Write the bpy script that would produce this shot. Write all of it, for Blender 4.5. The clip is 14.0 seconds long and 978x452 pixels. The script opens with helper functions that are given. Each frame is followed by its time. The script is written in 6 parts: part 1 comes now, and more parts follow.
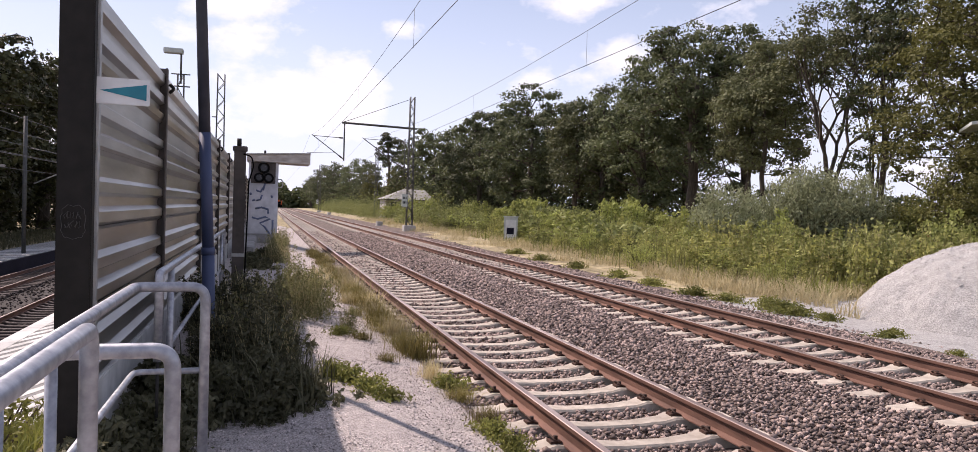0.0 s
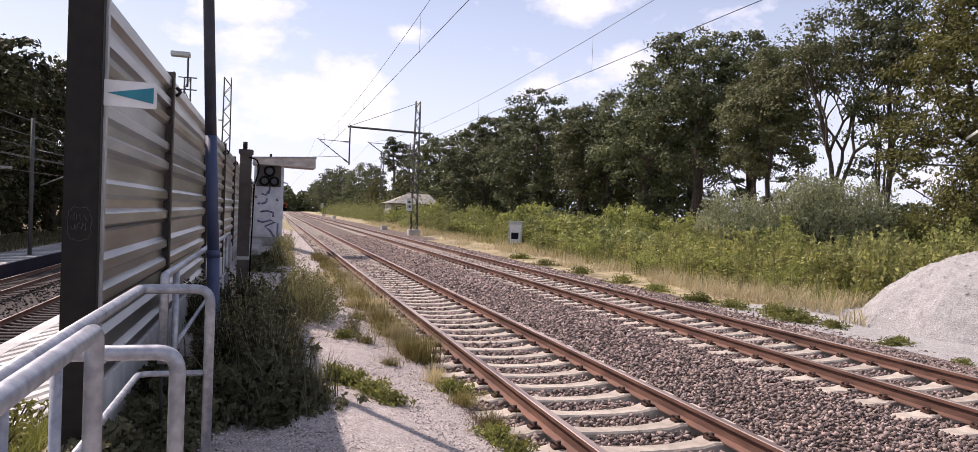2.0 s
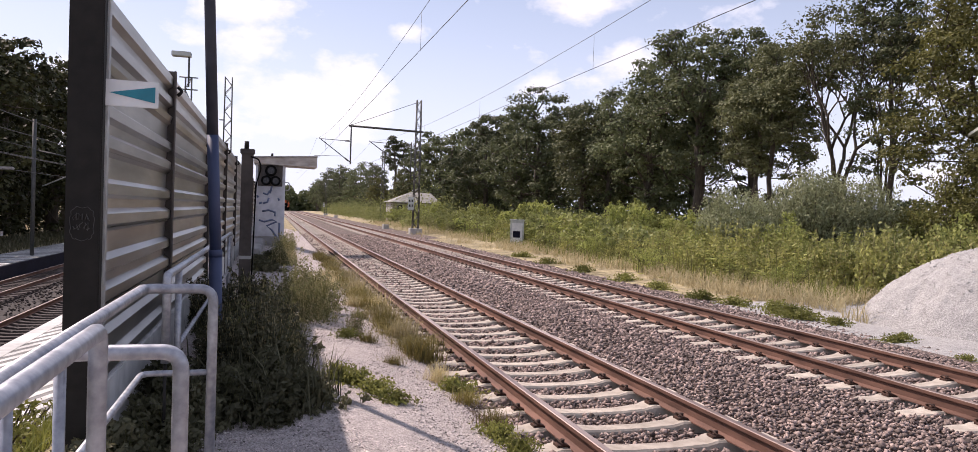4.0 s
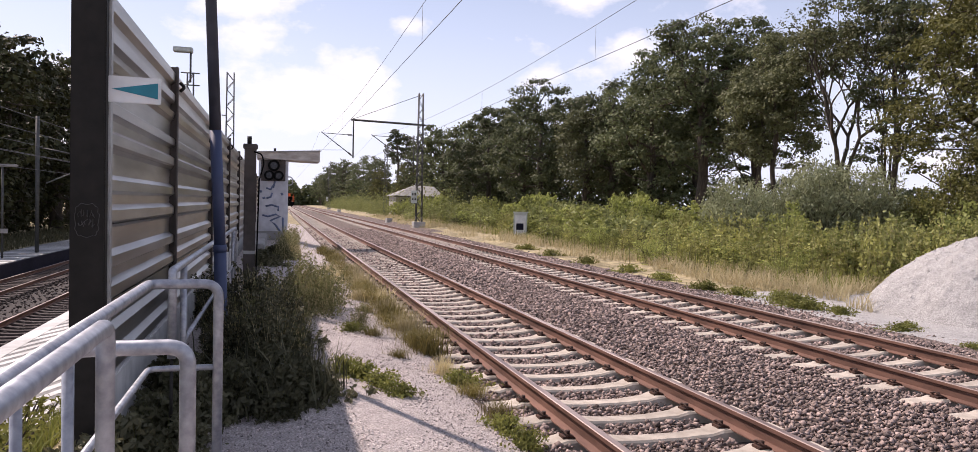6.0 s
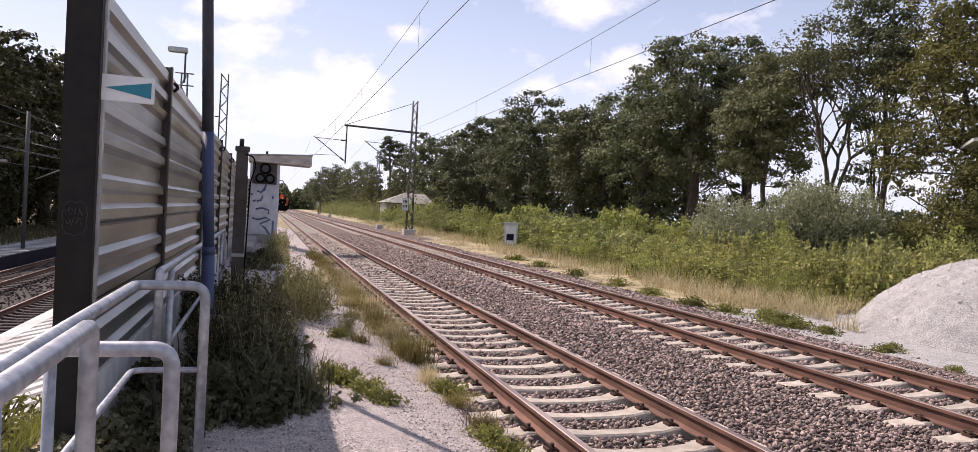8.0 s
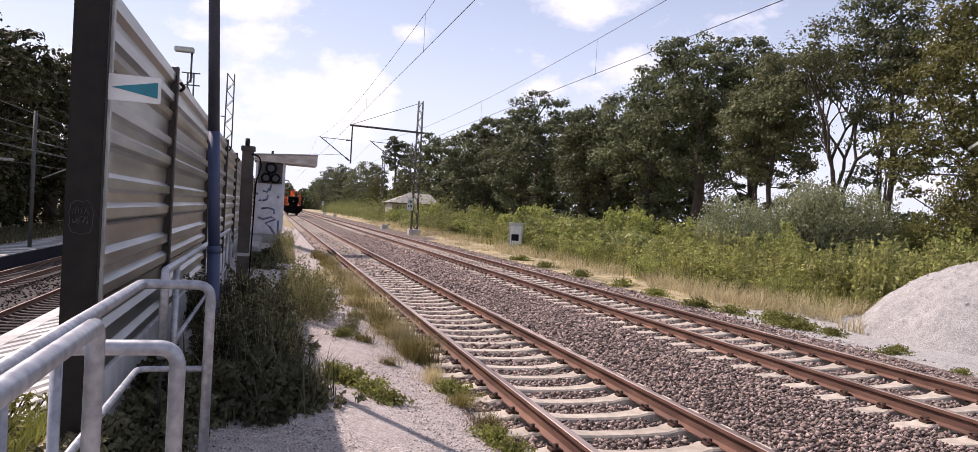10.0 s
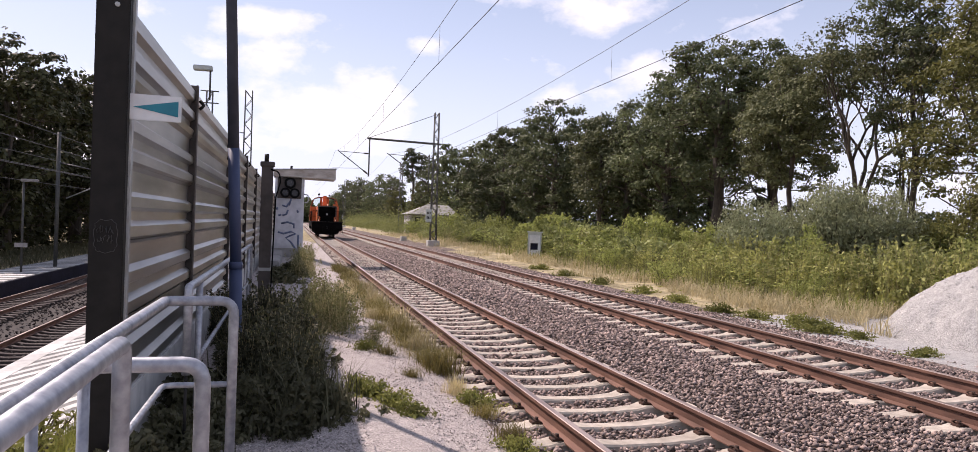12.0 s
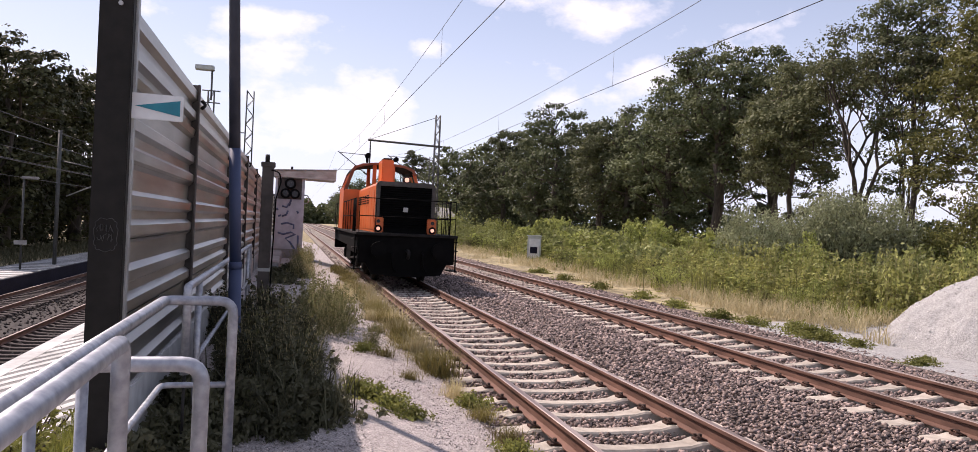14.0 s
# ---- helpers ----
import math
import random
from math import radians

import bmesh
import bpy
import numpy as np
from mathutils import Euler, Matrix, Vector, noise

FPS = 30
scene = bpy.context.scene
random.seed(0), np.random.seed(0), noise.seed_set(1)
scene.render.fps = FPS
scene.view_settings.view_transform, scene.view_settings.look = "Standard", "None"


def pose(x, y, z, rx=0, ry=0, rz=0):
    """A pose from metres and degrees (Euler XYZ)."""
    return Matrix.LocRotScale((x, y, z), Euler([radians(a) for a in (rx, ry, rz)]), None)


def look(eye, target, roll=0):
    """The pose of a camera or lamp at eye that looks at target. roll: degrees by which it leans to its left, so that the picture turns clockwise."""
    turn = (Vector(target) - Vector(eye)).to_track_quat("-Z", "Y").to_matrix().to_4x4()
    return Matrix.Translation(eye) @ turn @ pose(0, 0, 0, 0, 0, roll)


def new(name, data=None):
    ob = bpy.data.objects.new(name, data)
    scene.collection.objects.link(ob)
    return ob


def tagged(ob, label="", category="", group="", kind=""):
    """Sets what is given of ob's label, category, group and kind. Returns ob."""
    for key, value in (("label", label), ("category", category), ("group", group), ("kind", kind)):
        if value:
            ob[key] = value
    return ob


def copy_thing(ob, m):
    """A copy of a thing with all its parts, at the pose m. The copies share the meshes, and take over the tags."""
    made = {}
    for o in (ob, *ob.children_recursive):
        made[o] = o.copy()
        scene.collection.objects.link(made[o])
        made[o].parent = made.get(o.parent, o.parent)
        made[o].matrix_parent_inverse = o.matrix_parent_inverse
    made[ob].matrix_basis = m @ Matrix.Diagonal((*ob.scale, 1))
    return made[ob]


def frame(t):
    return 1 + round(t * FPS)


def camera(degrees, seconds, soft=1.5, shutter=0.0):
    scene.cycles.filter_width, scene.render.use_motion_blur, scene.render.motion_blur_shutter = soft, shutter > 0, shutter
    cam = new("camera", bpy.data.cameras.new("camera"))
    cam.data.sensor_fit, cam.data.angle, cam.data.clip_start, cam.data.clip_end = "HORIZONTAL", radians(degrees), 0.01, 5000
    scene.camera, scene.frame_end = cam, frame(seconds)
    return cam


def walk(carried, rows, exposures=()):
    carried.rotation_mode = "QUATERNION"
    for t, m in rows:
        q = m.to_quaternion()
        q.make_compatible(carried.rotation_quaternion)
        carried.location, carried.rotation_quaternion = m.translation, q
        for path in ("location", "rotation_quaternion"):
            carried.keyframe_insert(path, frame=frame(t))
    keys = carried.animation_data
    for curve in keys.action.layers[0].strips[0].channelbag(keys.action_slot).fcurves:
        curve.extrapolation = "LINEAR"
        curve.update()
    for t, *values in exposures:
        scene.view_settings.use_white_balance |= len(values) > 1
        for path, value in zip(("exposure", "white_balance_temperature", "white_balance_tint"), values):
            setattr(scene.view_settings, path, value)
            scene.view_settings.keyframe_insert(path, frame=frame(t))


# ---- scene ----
cam = camera(66.4, 14.0, soft=0.65)
EYE_H = 2.0
# seconds, yaw, pitch, roll, and the drift of the hand-held camera in metres
SWAY = [
    (0.0, -16.63, -1.28, 1.798, 0.0, 0.0, 0.0), (0.5, -15.982, -1.563, 2.196, -0.004, 0.009, -0.003),
    (1.0, -16.484, -1.738, 2.31, -0.003, 0.007, -0.004), (1.5, -16.06, -1.55, 1.867, -0.003, 0.007, -0.003),
    (2.0, -16.264, -0.931, 2.171, -0.001, -0.002, -0.001), (2.5, -16.303, -0.799, 2.259, -0.004, 0.012, -0.001),
    (5.0, -15.868, -1.54, 1.561, -0.009, 0.008, -0.007), (5.5, -15.723, -1.771, 1.488, -0.012, 0.012, -0.006),
    (6.0, -15.917, -1.615, 1.339, -0.01, 0.006, -0.005), (6.5, -16.472, -1.433, 1.401, -0.007, 0.003, -0.002),
    (7.0, -16.794, -1.141, 2.583, -0.007, 0.001, -0.002), (7.5, -16.724, -1.079, 2.653, -0.01, -0.002, -0.003),
    (8.0, -16.623, -0.849, 3.064, -0.011, 0.006, -0.001), (10.5, -16.146, -0.883, 3.157, -0.011, 0.006, -0.001),
    (11.0, -15.679, -0.938, 2.498, -0.013, 0.012, -0.002), (11.5, -15.245, -0.578, 1.61, -0.014, 0.016, -0.001),
    (12.0, -14.791, -0.168, 1.949, -0.016, 0.012, 0.001), (12.5, -15.046, 0.083, 2.01, -0.017, 0.016, 0.001),
    (13.0, -15.025, -0.134, 2.101, -0.016, 0.014, 0.003), (13.5, -14.792, -0.21, 2.375, -0.019, 0.018, 0.002),
    (14.0, -14.806, 0.069, 2.652, -0.021, 0.017, 0.002),
]
walk(cam, [(t, pose(x, y, EYE_H + z, 90 + pitch, 0, yaw) @ pose(0, 0, 0, 0, 0, roll)) for t, yaw, pitch, roll, x, y, z in SWAY],
     exposures=[(0.0, 0.44, 6600, 23), (14.0, 0.44, 6600, 23)])

# ---- light ----
SUN_EL, SUN_LEFT = 48.5, 37.7      # degrees above the horizon, and to the left of the line's direction
world = bpy.data.worlds.new("sky")
scene.world = world
world.use_nodes = True
wn, wl = world.node_tree.nodes, world.node_tree.links
wn.clear()
w_out = wn.new("ShaderNodeOutputWorld")
w_bg = wn.new("ShaderNodeBackground")
w_bg.inputs["Strength"].default_value = 0.088
sky = wn.new("ShaderNodeTexSky")
sky.sky_type, sky.sun_disc = "NISHITA", False
sky.sun_elevation, sky.sun_rotation = radians(SUN_EL), radians(-SUN_LEFT)
sky.air_density, sky.dust_density, sky.ozone_density = 1.0, 1.0, 1.0
# fair-weather cumulus: noise over the directions of the sky, with a few larger clouds whose edges the same noise frays
w_co = wn.new("ShaderNodeTexCoord")
w_map = wn.new("ShaderNodeMapping")
w_map.inputs["Scale"].default_value = (1.0, 1.0, 1.7)
w_map.inputs["Location"].default_value = (0.35, 0.15, 0.3)
w_noise = wn.new("ShaderNodeTexNoise")
w_noise.inputs["Scale"].default_value, w_noise.inputs["Detail"].default_value = 7.0, 8.0
w_noise.inputs["Roughness"].default_value = 0.58
wl.new(w_co.outputs["Generated"], w_map.inputs["Vector"])
wl.new(w_map.outputs["Vector"], w_noise.inputs["Vector"])


def w_math(op, a, b, clamp=False):
    node = wn.new("ShaderNodeMath")
    node.operation, node.use_clamp = op, clamp
    for i, v in enumerate((a, b)):
        if isinstance(v, (int, float)):
            node.inputs[i].default_value = v
        else:
            wl.new(v, node.inputs[i])
    return node.outputs["Value"]


cover = w_math("MULTIPLY", w_math("SUBTRACT", w_noise.outputs["Fac"], 0.56), 7.0, True)
fray = w_math("MULTIPLY", w_math("SUBTRACT", w_noise.outputs["Fac"], 0.5), 4.2)
for towards, half, flat in (((0.385, 0.885, 0.268), 0.085, 2.6), ((0.431, 0.878, 0.208), 0.045, 1.5), ((0.158, 0.96, 0.229), 0.042, 1.7), ((0.03, 0.99, 0.13), 0.12, 2.0), ((-0.05, 0.97, 0.245), 0.06, 3.0),
                            ((0.324, 0.932, 0.165), 0.035, 1.6), ((-0.5, 0.82, 0.3), 0.12, 2.2), ((-0.3, 0.9, 0.12), 0.16, 2.2), ((0.8, 0.5, 0.33), 0.12, 2.0), ((0.2, -0.9, 0.35), 0.2, 2.0), ((-0.8, -0.3, 0.4), 0.2, 2.0)):
    gap = wn.new("ShaderNodeVectorMath")
    gap.operation, gap.inputs[1].default_value = "SUBTRACT", towards
    wl.new(w_co.outputs["Generated"], gap.inputs[0])
    squash = wn.new("ShaderNodeVectorMath")
    squash.operation, squash.inputs[1].default_value = "MULTIPLY", (1.0, 1.0, flat)
    wl.new(gap.outputs["Vector"], squash.inputs[0])
    size = wn.new("ShaderNodeVectorMath")
    size.operation = "LENGTH"
    wl.new(squash.outputs["Vector"], size.inputs[0])
    body = w_math("SUBTRACT", 1.0, w_math("DIVIDE", size.outputs["Value"], half))
    cover = w_math("MAXIMUM", cover, w_math("MULTIPLY", w_math("ADD", body, fray), 1.5, True))
# thin haze that thickens towards the horizon
w_sep = wn.new("ShaderNodeSeparateXYZ")
wl.new(w_co.outputs["Generated"], w_sep.inputs["Vector"])
w_haze = wn.new("ShaderNodeMapRange")
w_haze.interpolation_type = "SMOOTHSTEP"
w_haze.inputs["From Min"].default_value, w_haze.inputs["From Max"].default_value = 0.0, 0.34
w_haze.inputs["To Min"].default_value, w_haze.inputs["To Max"].default_value = 0.85, 0.3
wl.new(w_sep.outputs["Z"], w_haze.inputs["Value"])
w_veil = wn.new("ShaderNodeMix")
w_veil.data_type = "RGBA"
w_veil.inputs["B"].default_value = (7.7, 8.6, 10.2, 1.0)
wl.new(w_haze.outputs["Result"], w_veil.inputs["Factor"])
wl.new(sky.outputs["Color"], w_veil.inputs["A"])
w_mix = wn.new("ShaderNodeMix")
w_mix.data_type = "RGBA"
w_mix.inputs["B"].default_value = (9.8, 9.8, 10.0, 1.0)
wl.new(w_math("MULTIPLY", cover, 0.9), w_mix.inputs["Factor"])
wl.new(w_veil.outputs["Result"], w_mix.inputs["A"])
wl.new(w_mix.outputs["Result"], w_bg.inputs["Color"])
wl.new(w_bg.outputs["Background"], w_out.inputs["Surface"])
sun_lamp = bpy.data.lights.new("sun", "SUN")
sun_lamp.energy, sun_lamp.angle, sun_lamp.color = 4.7, radians(0.55), (1.0, 0.90, 0.79)
sun = new("sun", sun_lamp)
sun_way = Vector((-math.sin(radians(SUN_LEFT)) * math.cos(radians(SUN_EL)), math.cos(radians(SUN_LEFT)) * math.cos(radians(SUN_EL)), math.sin(radians(SUN_EL))))
sun.matrix_world = look(sun_way * 60, (0, 0, 0))


# ---- materials ----
def mat(name, dark, light, scale=8.0, rough=0.7, metal=0.0, bump=0.3, fine=60.0, depth=0.01, patch=0.25, per="", per_amount=0.3, stretch=(1, 1, 1), spec=0.4):
    """Two-scale procedural surface: grain between two colours, broad patches, fine relief, and optional variation per piece."""
    m = bpy.data.materials.new(name)
    m.use_nodes = True
    n, k = m.node_tree.nodes, m.node_tree.links
    b = n["Principled BSDF"]
    b.inputs["Metallic"].default_value, b.inputs["Roughness"].default_value = metal, rough
    b.inputs["Specular IOR Level"].default_value = spec
    co, mp = n.new("ShaderNodeTexCoord"), n.new("ShaderNodeMapping")
    mp.inputs["Scale"].default_value = stretch
    k.new(co.outputs["Object"], mp.inputs["Vector"])
    grain, broad, small = n.new("ShaderNodeTexNoise"), n.new("ShaderNodeTexNoise"), n.new("ShaderNodeTexNoise")
    for node, s, d in ((grain, scale, 6.0), (broad, scale * 0.13, 3.0), (small, fine, 4.0)):
        node.inputs["Scale"].default_value, node.inputs["Detail"].default_value = s, d
        k.new(mp.outputs["Vector"], node.inputs["Vector"])
    ramp = n.new("ShaderNodeValToRGB")
    ramp.color_ramp.elements[0].position, ramp.color_ramp.elements[1].position = 0.3, 0.7
    ramp.color_ramp.elements[0].color, ramp.color_ramp.elements[1].color = (*dark, 1), (*light, 1)
    k.new(grain.outputs["Fac"], ramp.inputs["Fac"])
    scale_by = n.new("ShaderNodeMapRange")
    scale_by.inputs["From Min"].default_value, scale_by.inputs["From Max"].default_value = 0.3, 0.7
    scale_by.inputs["To Min"].default_value, scale_by.inputs["To Max"].default_value = 1 - patch, 1 + patch * 0.6
    k.new(broad.outputs["Fac"], scale_by.inputs["Value"])
    mul = n.new("ShaderNodeVectorMath")
    mul.operation = "SCALE"
    k.new(ramp.outputs["Color"], mul.inputs[0])
    if per:
        src = n.new("ShaderNodeObjectInfo") if per == "object" else n.new("ShaderNodeNewGeometry")
        rnd = src.outputs["Random"] if per == "object" else src.outputs["Random Per Island"]
        pr = n.new("ShaderNodeMapRange")
        pr.inputs["To Min"].default_value, pr.inputs["To Max"].default_value = 1 - per_amount, 1 + per_amount
        k.new(rnd, pr.inputs["Value"])
        both = n.new("ShaderNodeMath")
        both.operation = "MULTIPLY"
        k.new(pr.outputs["Result"], both.inputs[0])
        k.new(scale_by.outputs["Result"], both.inputs[1])
        k.new(both.outputs["Value"], mul.inputs["Scale"])
    else:
        k.new(scale_by.outputs["Result"], mul.inputs["Scale"])
    k.new(mul.outputs["Vector"], b.inputs["Base Color"])
    rr = n.new("ShaderNodeMapRange")
    rr.inputs["To Min"].default_value, rr.inputs["To Max"].default_value = max(0.05, rough - 0.12), min(1.0, rough + 0.12)
    k.new(grain.outputs["Fac"], rr.inputs["Value"])
    k.new(rr.outputs["Result"], b.inputs["Roughness"])
    if bump:
        bp = n.new("ShaderNodeBump")
        bp.inputs["Strength"].default_value, bp.inputs["Distance"].default_value = bump, depth
        k.new(small.outputs["Fac"], bp.inputs["Height"])
        k.new(bp.outputs["Normal"], b.inputs["Normal"])
    return m


def leaf_mat(name, dark, light, see_through=0.3):
    """Leaves: colour varies leaf by leaf, and some light passes through."""
    m = bpy.data.materials.new(name)
    m.use_nodes = True
    n, k = m.node_tree.nodes, m.node_tree.links
    b = n["Principled BSDF"]
    b.inputs["Roughness"].default_value, b.inputs["Specular IOR Level"].default_value = 0.6, 0.2
    geo, ramp, out = n.new("ShaderNodeNewGeometry"), n.new("ShaderNodeValToRGB"), n["Material Output"]
    ramp.color_ramp.elements[0].color, ramp.color_ramp.elements[1].color = (*dark, 1), (*light, 1)
    tc, big = n.new("ShaderNodeTexCoord"), n.new("ShaderNodeTexNoise")
    big.inputs["Scale"].default_value = 0.9
    k.new(tc.outputs["Object"], big.inputs["Vector"])
    mixv = n.new("ShaderNodeMath")
    mixv.operation = "MULTIPLY_ADD"
    mixv.inputs[1].default_value = 0.32
    half = n.new("ShaderNodeMath")
    half.operation = "MULTIPLY"
    half.inputs[1].default_value = 0.5
    k.new(big.outputs["Fac"], half.inputs[0])
    k.new(geo.outputs["Random Per Island"], mixv.inputs[0])
    k.new(half.outputs["Value"], mixv.inputs[2])
    k.new(mixv.outputs["Value"], ramp.inputs["Fac"])
    info, vary, tint = n.new("ShaderNodeObjectInfo"), n.new("ShaderNodeMapRange"), n.new("ShaderNodeVectorMath")
    vary.inputs["To Min"].default_value, vary.inputs["To Max"].default_value = 0.66, 1.3
    tint.operation = "SCALE"
    k.new(info.outputs["Random"], vary.inputs["Value"])
    k.new(ramp.outputs["Color"], tint.inputs[0])
    k.new(vary.outputs["Result"], tint.inputs["Scale"])
    k.new(tint.outputs["Vector"], b.inputs["Base Color"])
    tr, mx = n.new("ShaderNodeBsdfTranslucent"), n.new("ShaderNodeMixShader")
    mx.inputs["Fac"].default_value = see_through
    k.new(tint.outputs["Vector"], tr.inputs["Color"])
    k.new(b.outputs["BSDF"], mx.inputs[1])
    k.new(tr.outputs["BSDF"], mx.inputs[2])
    k.new(mx.outputs["Shader"], out.inputs["Surface"])
    return m


def glow_mat(name, color, strength):
    m = bpy.data.materials.new(name)
    m.use_nodes = True
    b = m.node_tree.nodes["Principled BSDF"]
    b.inputs["Base Color"].default_value = (*color, 1)
    b.inputs["Emission Color"].default_value, b.inputs["Emission Strength"].default_value = (*color, 1), strength
    return m


def glass_mat(name):
    m = bpy.data.materials.new(name)
    m.use_nodes = True
    b = m.node_tree.nodes["Principled BSDF"]
    b.inputs["Base Color"].default_value = (0.85, 0.9, 0.88, 1)
    b.inputs["Transmission Weight"].default_value, b.inputs["Roughness"].default_value, b.inputs["IOR"].default_value = 1.0, 0.03, 1.02
    return m


M_SOIL = mat("soil_and_grass", (0.17, 0.14, 0.07), (0.50, 0.42, 0.25), 3.5, 0.95, fine=30, depth=0.06, bump=0.8, patch=0.4)
M_OLDSLEEPER = mat("dark_brown_sleeper", (0.03, 0.022, 0.02), (0.07, 0.052, 0.046), 9, 0.9, bump=0.3)
M_WALK = mat("fine_gravel", (0.19, 0.166, 0.156), (0.62, 0.555, 0.525), 62, 0.95, bump=1.0, fine=95, depth=0.018, patch=0.2)
M_BALLAST = mat("ballast_bed", (0.05, 0.036, 0.031), (0.205, 0.155, 0.132), 26, 0.95, bump=1.0, fine=22, depth=0.05)
M_STONE = mat("ballast_stone", (0.125, 0.09, 0.08), (0.335, 0.262, 0.232), 25, 0.9, bump=0.3, fine=120, depth=0.004, per="island", per_amount=0.66)
M_OLDSTONE = mat("dark_brown_ballast", (0.016, 0.0125, 0.012), (0.05, 0.039, 0.036), 25, 0.9, bump=0.3, fine=120, depth=0.004, per="island", per_amount=0.5)
M_SLATE = mat("slate_blue_paint", (0.035, 0.038, 0.055), (0.06, 0.064, 0.085), 7, 0.6, bump=0.2)
M_SLEEPER = mat("sleeper_concrete", (0.31, 0.27, 0.225), (0.48, 0.43, 0.365), 9, 0.9, bump=0.4, fine=80, depth=0.004, per="object", per_amount=0.12)
M_RUST = mat("rusty_rail_side", (0.085, 0.042, 0.030), (0.20, 0.105, 0.075), 7, 0.8, bump=0.3, fine=70, depth=0.003, stretch=(1, 0.25, 1))
M_HEAD = mat("worn_rail_head", (0.21, 0.15, 0.13), (0.44, 0.355, 0.315), 5, 0.42, metal=0.55, bump=0.1, fine=60, depth=0.001, stretch=(2, 0.08, 1))
M_CLIP = mat("rusty_clip", (0.035, 0.02, 0.015), (0.10, 0.05, 0.035), 30, 0.75, metal=0.2, bump=0.3)
M_GALV = mat("galvanised_tube", (0.25, 0.26, 0.29), (0.46, 0.47, 0.50), 22, 0.42, metal=0.55, bump=0.08, fine=90, depth=0.002, patch=0.22)
M_ALU = mat("weathered_aluminium_panel", (0.36, 0.335, 0.305), (0.60, 0.575, 0.54), 3.0, 0.37, metal=0.88, bump=0.05, fine=40, depth=0.002, stretch=(1, 0.3, 2.5), patch=0.3, per="object", per_amount=0.09)
M_POST = mat("dark_painted_steel", (0.012, 0.0105, 0.009), (0.024, 0.021, 0.018), 9, 0.6, bump=0.15, fine=50, depth=0.002, spec=0.2)
M_POSTEDGE = mat("zinc_edge", (0.36, 0.36, 0.35), (0.5, 0.5, 0.49), 10, 0.5, metal=0.4, bump=0.1)
M_BLUE = mat("faded_blue_paint", (0.034, 0.05, 0.115), (0.06, 0.08, 0.155), 7, 0.55, bump=0.2, fine=60, depth=0.003, stretch=(1, 1, 0.4))
M_WHITE = mat("white_enamel", (0.66, 0.67, 0.67), (0.8, 0.8, 0.79), 7, 0.4, bump=0.05)
M_TEAL = mat("teal_paint", (0.006, 0.17, 0.24), (0.01, 0.22, 0.29), 9, 0.4, bump=0.05)
M_SCRATCH = mat("scratched_paint", (0.055, 0.053, 0.05), (0.10, 0.097, 0.092), 20, 0.7, bump=0.0)
M_CONCRETE = mat("pale_concrete", (0.40, 0.39, 0.37), (0.58, 0.57, 0.55), 5, 0.9, bump=0.35, fine=70, depth=0.004)
M_OLDCONC = mat("old_concrete", (0.24, 0.23, 0.22), (0.38, 0.365, 0.35), 4, 0.95, bump=0.4, fine=60, depth=0.006)
M_HUT = mat("painted_hut_wall", (0.50, 0.50, 0.53), (0.66, 0.66, 0.69), 4, 0.7, bump=0.15, fine=50, depth=0.003)
M_GRAF = mat("blue_grey_spray", (0.10, 0.13, 0.22), (0.17, 0.2, 0.3), 12, 0.6, bump=0.0)
M_ROOF = mat("weathered_board", (0.34, 0.29, 0.25), (0.6, 0.55, 0.5), 6, 0.8, bump=0.3, fine=50, depth=0.004, stretch=(0.4, 3, 1))
M_BROWN = mat("brown_steel", (0.05, 0.041, 0.036), (0.10, 0.083, 0.073), 6, 0.7, bump=0.25, fine=60, depth=0.003)
M_GRIT = mat("walk_grit", (0.28, 0.245, 0.23), (0.62, 0.555, 0.525), 20, 0.95, bump=0.2, per="island", per_amount=0.6)
M_MAST = mat("grey_lattice_steel", (0.055, 0.058, 0.055), (0.105, 0.105, 0.10), 9, 0.6, metal=0.2, bump=0.1)
M_WIRE = mat("dull_copper_wire", (0.07, 0.07, 0.075), (0.11, 0.11, 0.115), 9, 0.6, bump=0.0)
M_HEAP = mat("crushed_limestone", (0.20, 0.195, 0.187), (0.54, 0.53, 0.51), 42, 0.95, bump=1.0, fine=60, depth=0.03, patch=0.14)
M_HEAPSTONE = mat("limestone_chip", (0.4, 0.39, 0.37), (0.56, 0.545, 0.52), 20, 0.95, bump=0.2, per="island", per_amount=0.3)
M_BARK = mat("bark", (0.045, 0.036, 0.028), (0.11, 0.09, 0.07), 9, 0.95, bump=0.7, fine=25, depth=0.03, stretch=(1, 1, 0.25))
M_PAVE = mat("platform_paving", (0.13, 0.13, 0.13), (0.2, 0.2, 0.195), 6, 0.85, bump=0.2)
M_STRIPE = mat("pale_paving_band", (0.42, 0.42, 0.41), (0.55, 0.55, 0.54), 6, 0.8, bump=0.2)
M_PLATSIDE = mat("blue_grey_platform_side", (0.008, 0.008, 0.018), (0.018, 0.018, 0.034), 4, 0.85, bump=0.3, spec=0.15)
M_ORANGE = mat("orange_locomotive_paint", (0.56, 0.115, 0.024), (0.68, 0.155, 0.034), 2.2, 0.42, bump=0.06, fine=30, depth=0.002, patch=0.14)
